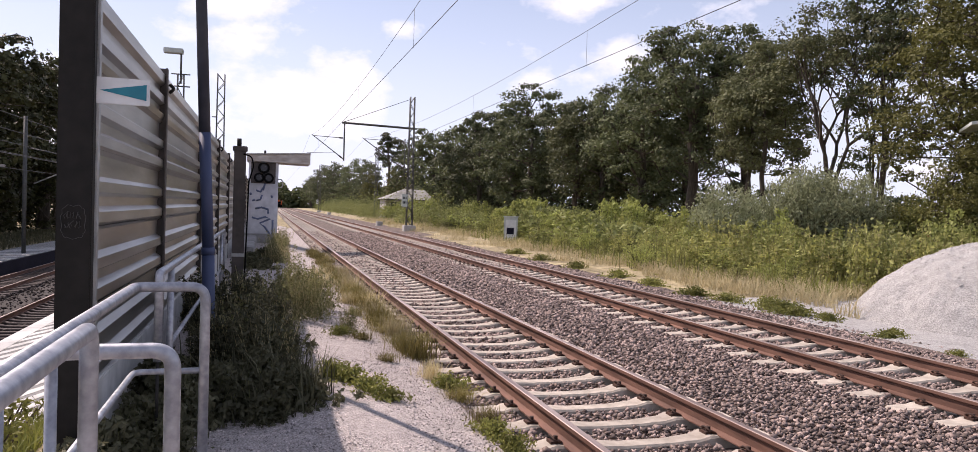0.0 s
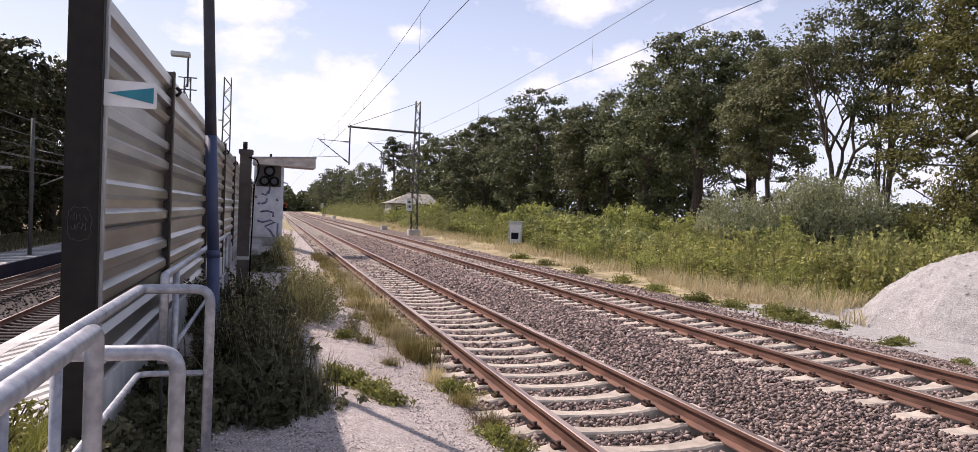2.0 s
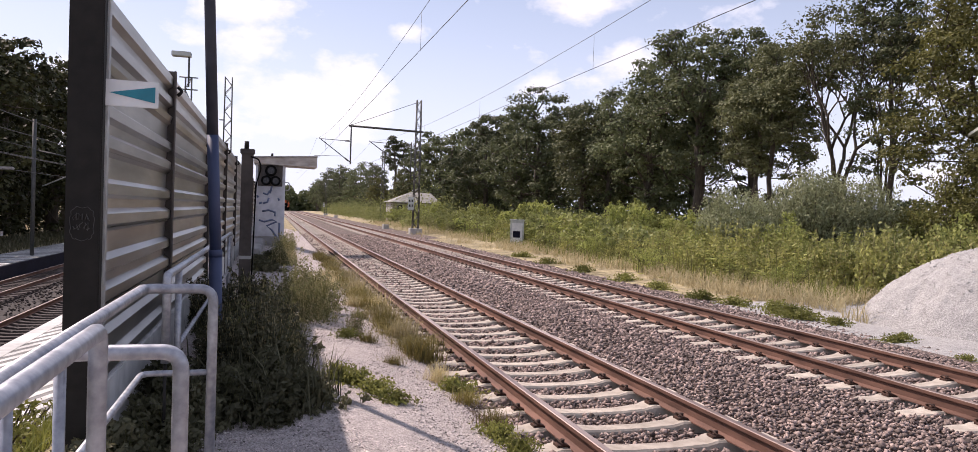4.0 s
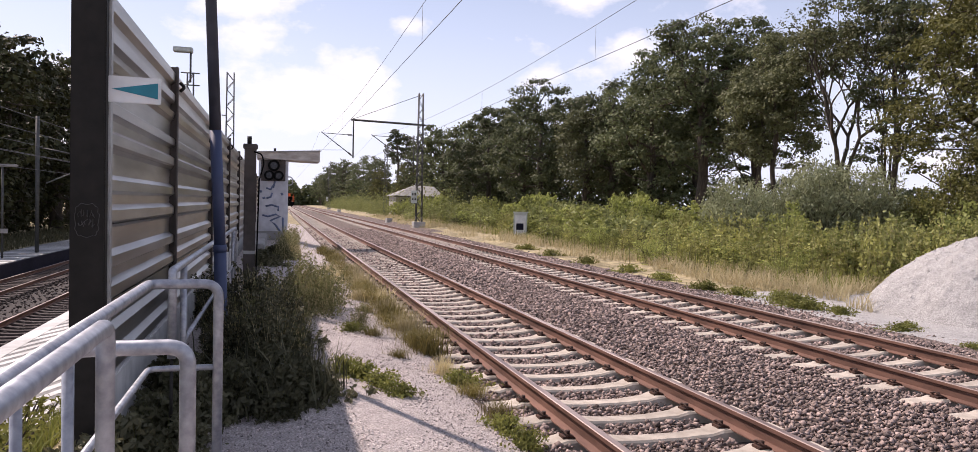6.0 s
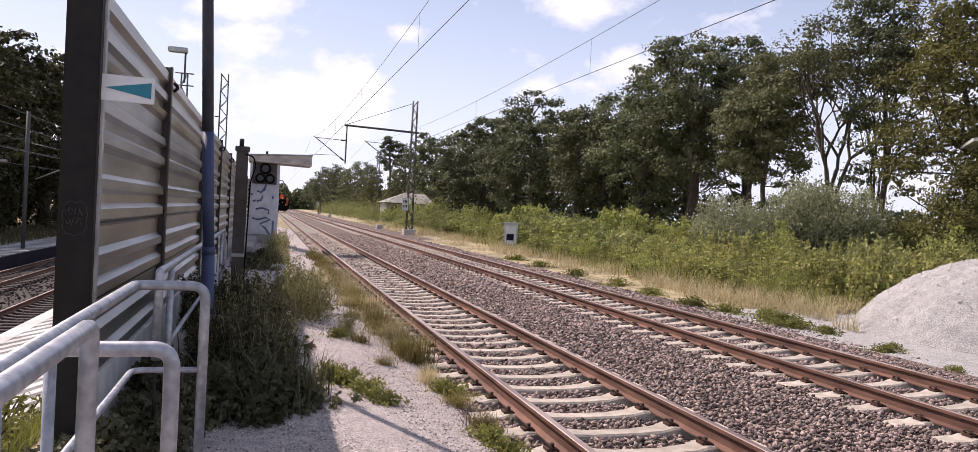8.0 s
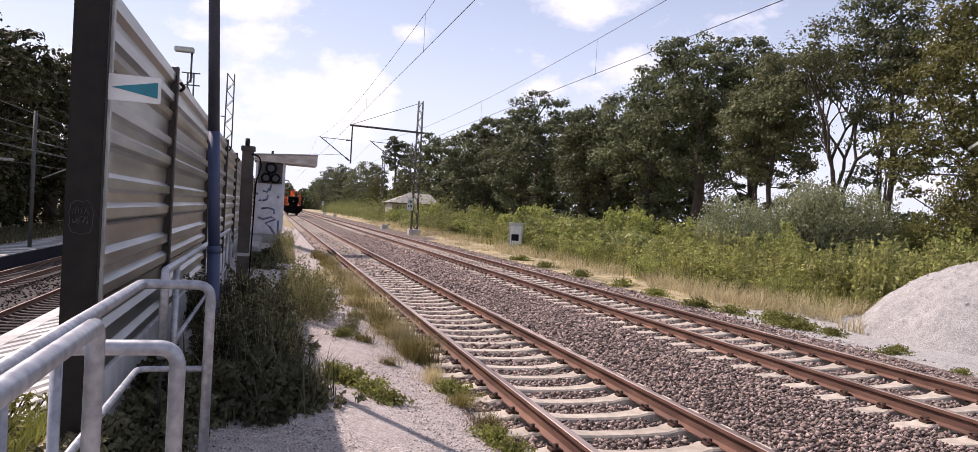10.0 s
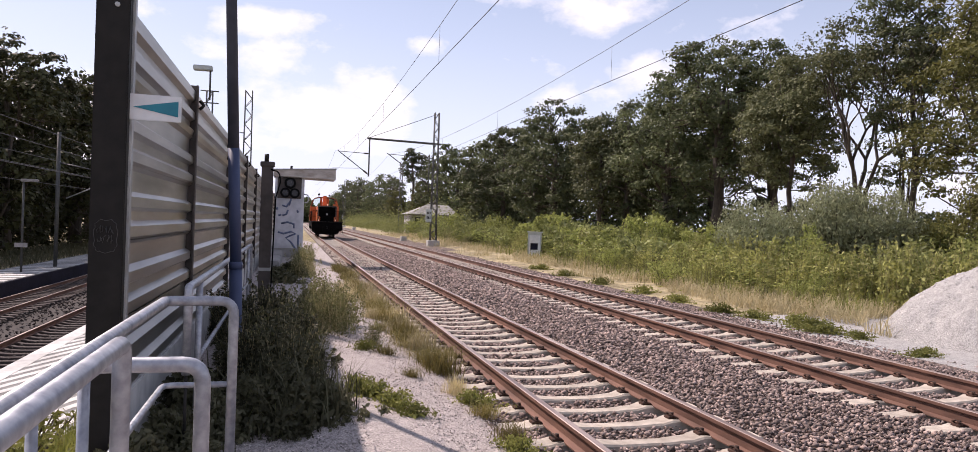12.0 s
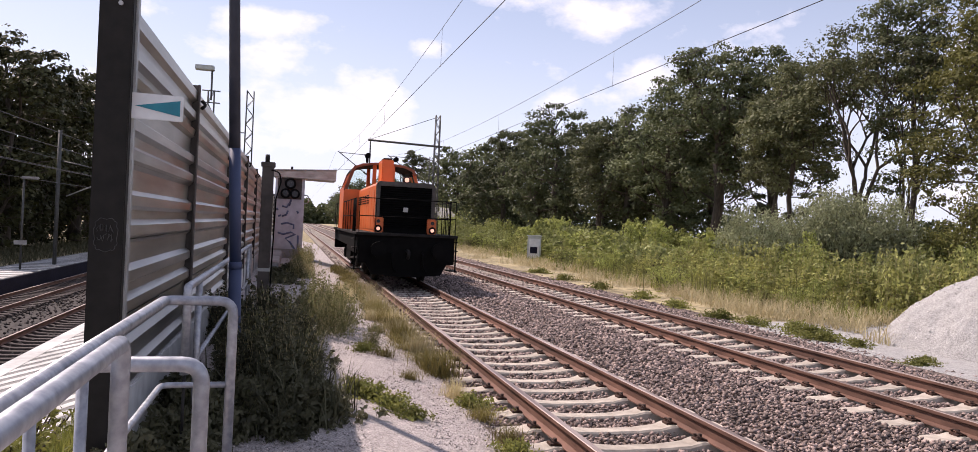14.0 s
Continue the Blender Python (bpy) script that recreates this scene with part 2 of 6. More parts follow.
M_HOODRIM = mat("grimy_grey_brown_rim", (0.05, 0.042, 0.036), (0.10, 0.085, 0.075), 5, 0.6, bump=0.1)
M_CABRIM = mat("dull_red_brown_paint", (0.16, 0.05, 0.025), (0.26, 0.08, 0.035), 5, 0.55, bump=0.08)
M_BLACK = mat("grimy_black_paint", (0.002, 0.002, 0.0022), (0.006, 0.0057, 0.0055), 6, 0.75, bump=0.15, spec=0.08)
M_GRILLE = mat("black_grille", (0.002, 0.002, 0.0022), (0.006, 0.006, 0.006), 9, 0.85, bump=0.1, spec=0.08)
M_DIRTSTEEL = mat("oily_bogie_steel", (0.008, 0.007, 0.0065), (0.022, 0.019, 0.017), 6, 0.75, bump=0.3, spec=0.2)
M_TILE = mat("mossy_roof_tile", (0.17, 0.17, 0.155), (0.34, 0.335, 0.31), 3, 0.9, bump=0.5, fine=8, depth=0.05)
M_PLASTER = mat("grey_plaster", (0.33, 0.31, 0.3), (0.46, 0.44, 0.42), 3, 0.9, bump=0.2)
M_CABINET = mat("grey_cabinet", (0.42, 0.45, 0.42), (0.54, 0.57, 0.54), 5, 0.6, bump=0.1)
M_DARKLENS = mat("dark_lens", (0.012, 0.012, 0.014), (0.03, 0.03, 0.035), 9, 0.25, bump=0.0)
M_GLASS = glass_mat("window_glass")
M_LAMP = glow_mat("lit_headlamp", (1.0, 0.55, 0.40), 0.6)
M_OAK = leaf_mat("oak_leaf", (0.032, 0.043, 0.021), (0.205, 0.23, 0.11), 0.3)
# the woods' deep shadow is put into this near-black green
M_WOOD = leaf_mat("shaded_wood_leaf", (0.009, 0.012, 0.007), (0.10, 0.10, 0.034), 0.08)
M_MAPLE = leaf_mat("maple_leaf", (0.045, 0.052, 0.015), (0.26, 0.25, 0.08), 0.38)
M_ASPEN = leaf_mat("thin_crown_leaf", (0.042, 0.05, 0.023), (0.19, 0.2, 0.096), 0.3)
M_WILLOW = leaf_mat("willow_leaf", (0.09, 0.105, 0.052), (0.52, 0.55, 0.32), 0.35)
M_SHRUB = leaf_mat("shrub_leaf", (0.06, 0.08, 0.02), (0.60, 0.64, 0.20), 0.38)
M_SHRUBDARK = leaf_mat("bramble_leaf", (0.045, 0.06, 0.02), (0.48, 0.51, 0.19), 0.36)
M_WEED = leaf_mat("weed_leaf", (0.085, 0.092, 0.035), (0.3, 0.285, 0.13), 0.4)
# dull brown-grey leaves, with the shade they stand in put into the colour
M_SHADE = leaf_mat("dull_shaded_leaf", (0.042, 0.043, 0.025), (0.185, 0.175, 0.10), 0.27)
M_HERB = leaf_mat("flat_weed_leaf", (0.11, 0.125, 0.025), (0.36, 0.35, 0.11), 0.35)
M_DRY = leaf_mat("dry_grass", (0.36, 0.30, 0.15), (0.72, 0.63, 0.40), 0.3)
M_GRASS = leaf_mat("green_grass", (0.10, 0.13, 0.025), (0.33, 0.33, 0.09), 0.3)
M_TUFT = leaf_mat("edge_grass", (0.075, 0.068, 0.02), (0.36, 0.29, 0.1), 0.3)
M_GOLDENROD = leaf_mat("tall_herb_leaf", (0.075, 0.09, 0.026), (0.70, 0.69, 0.24), 0.4)
M_RUSTLEAF = leaf_mat("russet_seed_head", (0.16, 0.07, 0.03), (0.32, 0.15, 0.06), 0.2)


# ---- building helpers ----
def add_box(bm, x0, x1, y0, y1, z0, z1, m=None):
    vs = [bm.verts.new((x, y, z)) for x in (x0, x1) for y in (y0, y1) for z in (z0, z1)]
    if m is not None:
        for v in vs:
            v.co = m @ v.co
    for f in ((0, 1, 3, 2), (4, 6, 7, 5), (0, 4, 5, 1), (2, 3, 7, 6), (0, 2, 6, 4), (1, 5, 7, 3)):
        bm.faces.new([vs[i] for i in f])
    return bm


def box_bm(*a, bevel=0.0, m=None):
    bm = add_box(bmesh.new(), *a, m=m)
    if bevel:
        bmesh.ops.bevel(bm, geom=bm.edges[:], offset=bevel, segments=2, affect="EDGES")
    return bm


def add_tube(bm, pts, r, seg=10, r_end=None, caps=True):
    """A round tube along points, its radius going from r to r_end."""
    pts = [Vector(p) for p in pts]
    rings, last = [], None
    for i, p in enumerate(pts):
        d = (pts[min(i + 1, len(pts) - 1)] - pts[max(i - 1, 0)]).normalized()
        if last is None:
            u = d.cross(Vector((0, 0, 1)))
            u = d.cross(Vector((1, 0, 0))) if u.length < 1e-3 else u
        else:
            u = last - d * last.dot(d)
        u.normalize()
        last, v = u, d.cross(u)
        rad = r if r_end is None else r + (r_end - r) * i / max(1, len(pts) - 1)
        rings.append([bm.verts.new(p + (u * math.cos(a) + v * math.sin(a)) * rad) for a in (2 * math.pi * j / seg for j in range(seg))])
    for a, b in zip(rings, rings[1:]):
        for j in range(seg):
            bm.faces.new((a[j], a[(j + 1) % seg], b[(j + 1) % seg], b[j])).smooth = True
    if caps:
        bm.faces.new(list(reversed(rings[0])))
        bm.faces.new(rings[-1])
    return bm


def tube_bm(pts, r, seg=10, r_end=None):
    return add_tube(bmesh.new(), pts, r, seg, r_end)


def rounded(pts, r, n=5):
    """The polyline with its inner corners rounded."""
    pts = [Vector(p) for p in pts]
    out = [pts[0]]
    for a, b, c in zip(pts, pts[1:], pts[2:]):
        p, q = b + (a - b).normalized() * r, b + (c - b).normalized() * r
        for i in range(n + 1):
            s = i / n
            out.append(p * (1 - s) ** 2 + b * 2 * s * (1 - s) + q * s * s)
    return out + [pts[-1]]


def prism_bm(profile, axis, lo, hi):
    """A flat outline of (a, b) pushed along an axis: 'x' takes (y, z), 'y' takes (x, z), 'z' takes (x, y)."""
    bm = bmesh.new()
    put = {"x": lambda a, b, c: (c, a, b), "y": lambda a, b, c: (a, c, b), "z": lambda a, b, c: (a, b, c)}[axis]
    ends = [[bm.verts.new(put(a, b, c)) for a, b in profile] for c in (lo, hi)]
    n = len(profile)
    for i in range(n):
        bm.faces.new((ends[0][i], ends[0][(i + 1) % n], ends[1][(i + 1) % n], ends[1][i]))
    bm.faces.new(list(reversed(ends[0])))
    bm.faces.new(ends[1])
    bmesh.ops.recalc_face_normals(bm, faces=bm.faces[:])
    return bm


def mesh_of(name, bm, material):
    me = bpy.data.meshes.new(name)
    bm.to_mesh(me)
    bm.free()
    for one in material if isinstance(material, (list, tuple)) else (material,):
        me.materials.append(one)
    return me


def part(name, bm, material, parent=None, label="", m=None):
    """One mesh object under a thing or a part."""
    ob = new(name, bm if isinstance(bm, bpy.types.Mesh) else mesh_of(name, bm, material))
    ob.parent = parent
    if m is not None:
        ob.matrix_basis = m
    return tagged(ob, label)


def thing(name, label, category, group="", kind="", m=None, data=None):
    ob = new(name, data)
    if m is not None:
        ob.matrix_basis = m
    return tagged(ob, label, category, group, kind)


def raw_mesh(name, verts, faces, material, smooth=False):
    """A mesh from arrays of vertices and of equal-sided faces."""
    me = bpy.data.meshes.new(name)
    verts, faces = np.asarray(verts, np.float32), np.asarray(faces, np.int32)
    me.vertices.add(len(verts))
    me.vertices.foreach_set("co", verts.ravel())
    n, s = faces.shape
    me.loops.add(n * s)
    me.loops.foreach_set("vertex_index", faces.ravel())
    me.polygons.add(n)
    me.polygons.foreach_set("loop_start", np.arange(0, n * s, s, dtype=np.int32))
    if smooth:
        me.polygons.foreach_set("use_smooth", np.ones(n, dtype=bool))
    me.update(calc_edges=True)
    for one in material if isinstance(material, (list, tuple)) else (material,):
        me.materials.append(one)
    return me


def leaf_arrays(rng, centres, size, long=1.6, droop=0.0, up=0.0):
    """A folded leaf of two triangles at every centre, turned at random."""
    n = len(centres)
    d = rng.normal(size=(n, 3))
    d[:, 2] = d[:, 2] * 0.7 + up - droop
    d /= np.linalg.norm(d, axis=1)[:, None]
    s = np.cross(d, rng.normal(size=(n, 3)))
    s /= np.linalg.norm(s, axis=1)[:, None] + 1e-9
    nrm = np.cross(d, s)
    z = size * rng.uniform(0.6, 1.3, n)[:, None]
    a, b = centres - d * z * long * 0.5, centres + d * z * long * 0.5
    fold = nrm * z * 0.18
    verts = np.stack([a, centres + s * z * 0.5 + fold, b, centres - s * z * 0.5 + fold], 1).reshape(-1, 3)
    i = np.arange(n)[:, None] * 4
    return verts, np.concatenate([i + [0, 1, 2], i + [0, 2, 3]])


def facing_leaves(rng, centres, facing, size, long=1.5, wild=0.5):
    """A folded leaf at every centre, its face turned roughly to the given direction, as leaves turn to the light."""
    n = len(centres)
    nrm = facing / (np.linalg.norm(facing, axis=1)[:, None] + 1e-9) + rng.normal(0, wild, (n, 3))
    nrm /= np.linalg.norm(nrm, axis=1)[:, None] + 1e-9
    d = np.cross(nrm, rng.normal(size=(n, 3)))
    d /= np.linalg.norm(d, axis=1)[:, None] + 1e-9
    s = np.cross(nrm, d)
    z = size * rng.uniform(0.6, 1.35, n)[:, None]
    fold = nrm * z * 0.16
    verts = np.stack([centres - d * z * long * 0.5, centres + s * z * 0.5 + fold, centres + d * z * long * 0.5, centres - s * z * 0.5 + fold], 1).reshape(-1, 3)
    i = np.arange(n)[:, None] * 4
    return verts, np.concatenate([i + [0, 1, 2], i + [0, 2, 3]])


def clump_leaves(rng, targets, per_clump, clump_r, leaf, long=1.5, flat=0.66):
    """Rounded sprays of leaves round every target, dense at their upper skins."""
    centres, facing = [], []
    for q in targets:
        n = int(per_clump * rng.uniform(0.6, 1.4))
        r = clump_r * rng.uniform(0.6, 1.4)
        d = rng.normal(size=(n, 3))
        d /= np.linalg.norm(d, axis=1)[:, None]
        d[:, 2] = np.where(d[:, 2] < -0.35, -d[:, 2], d[:, 2])
        c = d * (rng.uniform(0.2, 1.0, n) ** 0.45)[:, None] * r * (1 + 0.18 * rng.normal(size=(n, 1)))
        c[:, 2] *= flat
        centres.append(np.array(q) + c)
        facing.append(d + np.array([0, 0, 0.3]))
    return facing_leaves(rng, np.concatenate(centres), np.concatenate(facing), leaf, long, 0.36)


def blade_arrays(rng, roots, height, width, lean=0.35):
    """A bent blade of three triangles at every root."""
    n = len(roots)
    h = height * rng.uniform(0.5, 1.25, n)[:, None]
    a = rng.uniform(0, 2 * np.pi, n)
    out = np.stack([np.cos(a), np.sin(a), np.zeros(n)], 1)
    side = np.stack([-np.sin(a), np.cos(a), np.zeros(n)], 1) * width * rng.uniform(0.6, 1.3, n)[:, None]
    bend = lean * rng.uniform(0.1, 1.6, n)[:, None] * h
    up = np.array([0, 0, 1.0])
    mid, tip = roots + up * h * 0.55 + out * bend * 0.35, roots + up * h * (1 - 0.25 * bend / h) + out * bend
    verts = np.stack([roots - side, roots + side, mid + side * 0.8, mid - side * 0.8, tip], 1).reshape(-1, 3)
    i = np.arange(n)[:, None] * 5
    return verts, np.concatenate([i + [0, 1, 2], i + [0, 2, 3], i + [3, 2, 4]])


def join_arrays(*pairs):
    verts, faces, k = [], [], 0
    for v, f in pairs:
        verts.append(v)
        faces.append(f + k)
        k += len(v)
    return np.concatenate(verts), np.concatenate(faces)


def stone_arrays(rng, centres, size):
    """Angular broken stones: octahedra with uneven corners."""
    n = len(centres)
    base = np.array([(1, 0, 0), (0, 1, 0), (-1, 0, 0), (0, -1, 0), (0, 0, 1), (0, 0, -1)], float)
    v = base[None] * rng.uniform(0.55, 1.25, (n, 6, 1)) + rng.normal(0, 0.22, (n, 6, 3))
    a = rng.uniform(0, 2 * np.pi, n)
    b = rng.uniform(-0.7, 0.7, n)
    ca, sa, cb, sb = np.cos(a), np.sin(a), np.cos(b), np.sin(b)
    x, y, z = v[..., 0].copy(), v[..., 1].copy(), v[..., 2] * 0.75
    x, z = x * cb[:, None] - z * sb[:, None], x * sb[:, None] + z * cb[:, None]
    x, y = x * ca[:, None] - y * sa[:, None], x * sa[:, None] + y * ca[:, None]
    v = np.stack([x, y, z], -1) * (size * rng.uniform(0.45, 1.45, n))[:, None, None] + centres[:, None]
    i = np.arange(n)[:, None] * 6
    tri = [(0, 1, 4), (1, 2, 4), (2, 3, 4), (3, 0, 4), (1, 0, 5), (2, 1, 5), (3, 2, 5), (0, 3, 5)]
    return v.reshape(-1, 3), np.concatenate([i + t for t in tri])


RNG = np.random.default_rng(7)


# ---- the lie of the land ----
RAIL_TOP = 0.18
AXIS_A, AXIS_B = 3.287, 7.80      # the two lines beside the gravel walk
GAUGE = 1.505                      # between rail-head centres
LOW = -2.18                        # rail top of the lower lines beyond the barrier


def bend(y):
    """Sideways shift of the line past the straight."""
    return 0.00004 * max(0.0, y - 125.0) ** 2


def dip(y):
    return -0.00001 * max(0.0, y - 125.0) ** 2


def ground_z(x, y):
    """Height of the open ground."""
    s = lambda a, b, v: min(1.0, max(0.0, (v - a) / (b - a)))
    x = x - bend(y)
    z = 0.27 - 0.27 * s(0.6, 2.1, x)                     # gravel walk, falling to the ballast
    z -= 0.09 * s(2.0, 2.25, x)                          # ballast bed under the stones
    z -= 0.02 * s(9.4, 10.6, x)                          # past the ballast shoulder
    z += 0.28 * s(11.0, 14.5, x) * s(30, 60, y)          # low bank along the far stretch
    z += (-1.85 - z) * s(-1.45, -3.3, x)                  # grass slope down to the lower platform
    if x < -3.3:
        z = -1.85 if x > -6.2 else -2.52
        if x < -13.4:
            z = -1.7 + 0.6 * s(-16.5, -26.0, x)
    return z + dip(y)


def build_ground():
    xs = [-1500, -600, -200, -80, -45, -30, -22, -17, -13.5, -13.3, -10, -6.3, -6.1, -5, -3.4, -3.2, -2.4, -1.9, -1.5, -1.4, -1.0, -0.5, 0, 0.35, 0.7, 1.0, 1.3, 1.6, 1.9, 2.2, 3, 5, 7, 9, 9.4, 9.8, 10.2, 10.6, 11,
          12, 13, 14, 15, 17, 20, 25, 35, 60, 120, 300, 700, 1500]
    ys = [-800, -200, -60, -20, -8, -3, 0, 2, 3, 4] + [4.5 + 0.5 * i for i in range(34)] + [24 + 3 * i for i in range(36)] + [140, 160, 180, 200, 230, 260, 300, 350, 420, 500, 700, 1200, 2500]
    verts, faces, n = [], [], len(xs)
    for y in ys:
        for x in xs:
            k = bend(min(y, 420.0)) if abs(x) < 40 else 0.0
            w = 0.03 * noise.noise((x * 0.8, y * 0.8, 0)) if -1.2 < x < 1.2 or x > 10 else 0.0
            yy = min(y, 420.0)
            verts.append((x + k, y, ground_z(x + k, yy) + w - (0.0 if abs(x) < 40 else 0.25)))
    for j in range(len(ys) - 1):
        for i in range(n - 1):
            a = j * n + i
            faces.append((a, a + 1, a + n + 1, a + n))
    me = raw_mesh("ground", verts, faces, (M_SOIL, M_WALK, M_BALLAST, M_OLDSTONE, M_HEAP), smooth=True)
    for p in me.polygons:
        c = p.center
        x = c.x - bend(c.y)
        if -1.4 < x < 1.8 and -10 < c.y < 60:
            p.material_index = 1
        elif 10.4 < x < 17 and 6 < c.y < 17.0:
            p.material_index = 4
        elif 1.8 <= x <= (10.8 if c.y < 55 else 12.2):
            p.material_index = 2
        elif -13.4 < x < -6.15:
            p.material_index = 3
    thing("ground", "flat ground of gravel walk, ballast and dry grassy soil", "ground", kind="structure", data=me)


build_ground()


# ---- railway lines ----
RAIL_OUTLINE = ((-0.036, 0.0), (-0.034, -0.035), (-0.010, -0.048), (-0.009, -0.14), (-0.07, -0.158), (-0.07, -0.17), (0.07, -0.17), (0.07, -0.158), (0.009, -0.14), (0.010, -0.048), (0.034, -0.035), (0.036, 0.0), (0.028, 0.005), (-0.028, 0.005))


def rail_mesh(x, top, y0, y1, curved=True):
    ys = [y0 + (min(125.0, y1) - y0) * i / 12 for i in range(13)]
    y = ys[-1]
    while y < y1:
        y = min(y1, y + 12.0)
        ys.append(y)
    bm = bmesh.new()
    rings = []
    for y in ys:
        k, d = (bend(y), dip(y)) if curved else (0.0, dip(y))
        rings.append([bm.verts.new((x + k + a, y, top + d + b)) for a, b in RAIL_OUTLINE])
    n = len(RAIL_OUTLINE)
    for p, q in zip(rings, rings[1:]):
        for j in range(n):
            f = bm.faces.new((p[j], p[(j + 1) % n], q[(j + 1) % n], q[j]))
            f.material_index = 1 if j in (11, 12, 13) else 0
    bm.faces.new(rings[0])
    bm.faces.new(list(reversed(rings[-1])))
    bmesh.ops.recalc_face_normals(bm, faces=bm.faces[:])
    return mesh_of("rail", bm, (M_RUST, M_HEAD))


def sleeper_bm():
    """Concrete sleeper, thin at the waist, with sloped shoulders under the rails."""
    bm = bmesh.new()
    rings = []
    for x, top, w in ((-1.3, -0.035, 0.12), (-1.24, -0.005, 0.13), (-0.98, 0.0, 0.13), (-0.9, 0.018, 0.13), (-0.6, 0.018, 0.13), (-0.5, -0.012, 0.115), (-0.22, -0.032, 0.095),
                      (0.22, -0.032, 0.095), (0.5, -0.012, 0.115), (0.6, 0.018, 0.13), (0.9, 0.018, 0.13), (0.98, 0.0, 0.13), (1.24, -0.005, 0.13), (1.3, -0.035, 0.12)):
        rings.append([bm.verts.new(p) for p in ((x, -w - 0.03, -0.16), (x, -w, top - 0.018), (x, -w + 0.018, top), (x, w - 0.018, top), (x, w, top - 0.018), (x, w + 0.03, -0.16))])
    for a, b in zip(rings, rings[1:]):
        for j in range(5):
            bm.faces.new((a[j], b[j], b[j + 1], a[j + 1]))
    bm.faces.new(rings[0])
    bm.faces.new(list(reversed(rings[-1])))
    bmesh.ops.recalc_face_normals(bm, faces=bm.faces[:])
    return bm


def clip_bm():
    """Spring clip of bent rod with its bolt, beside a rail foot."""
    bm = bmesh.new()
    add_tube(bm, rounded([(0.0, -0.07, 0.0), (0.075, -0.07, 0.03), (0.085, 0.0, 0.055), (0.075, 0.07, 0.03), (0.0, 0.07, 0.0)], 0.02, 2), 0.009, 5)
    add_tube(bm, [(0.04, 0, -0.01), (0.04, 0, 0.05)], 0.02, 6)
    add_box(bm, 0.0, 0.1, -0.055, 0.055, -0.012, 0.012)
    return bm


SLEEPER_MESH = mesh_of("sleeper", sleeper_bm(), M_SLEEPER)
OLD_SLEEPER_MESH = mesh_of("sleeper", sleeper_bm(), M_OLDSLEEPER)
CLIP_MESH = mesh_of("rail_clip", clip_bm(), M_CLIP)


def railway_track(axis, first, label):
    track = thing("railway_track", label, "railway track", "railway tracks", kind="structure")
    for s in (-0.5, 0.5):
        part("rail", rail_mesh(axis + s * GAUGE, RAIL_TOP, -6.0, 420.0), None, track)
    y, far = first, []
    while y < 300:
        if y < 95:
            part("sleeper", SLEEPER_MESH, None, track, m=pose(axis, y, 0))
            if 3.5 < y < 34:
                for s in (-0.5, 0.5):
                    x = axis + s * GAUGE
                    part("rail_clip", CLIP_MESH, None, track, m=pose(x + 0.066, y, 0.025))
                    part("rail_clip", CLIP_MESH, None, track, m=pose(x - 0.066, y, 0.025, 0, 0, 180))
        else:
            far.append(y)
        y += 0.6
    bm = bmesh.new()
    for y in far:
        add_box(bm, axis - 1.3 + bend(y), axis + 1.3 + bend(y), y - 0.13, y + 0.13, -0.1 + dip(y), 0.01 + dip(y))
    tagged(part("far_sleepers", bm, M_SLEEPER, track), kind="stuff")
    return track


railway_track(AXIS_A, 6.54 - 0.6 * 21, "railway track with rust-brown rails on pale concrete sleepers")
railway_track(AXIS_B, 6.42 - 0.6 * 21, "rusty second railway track on concrete sleepers in ballast")


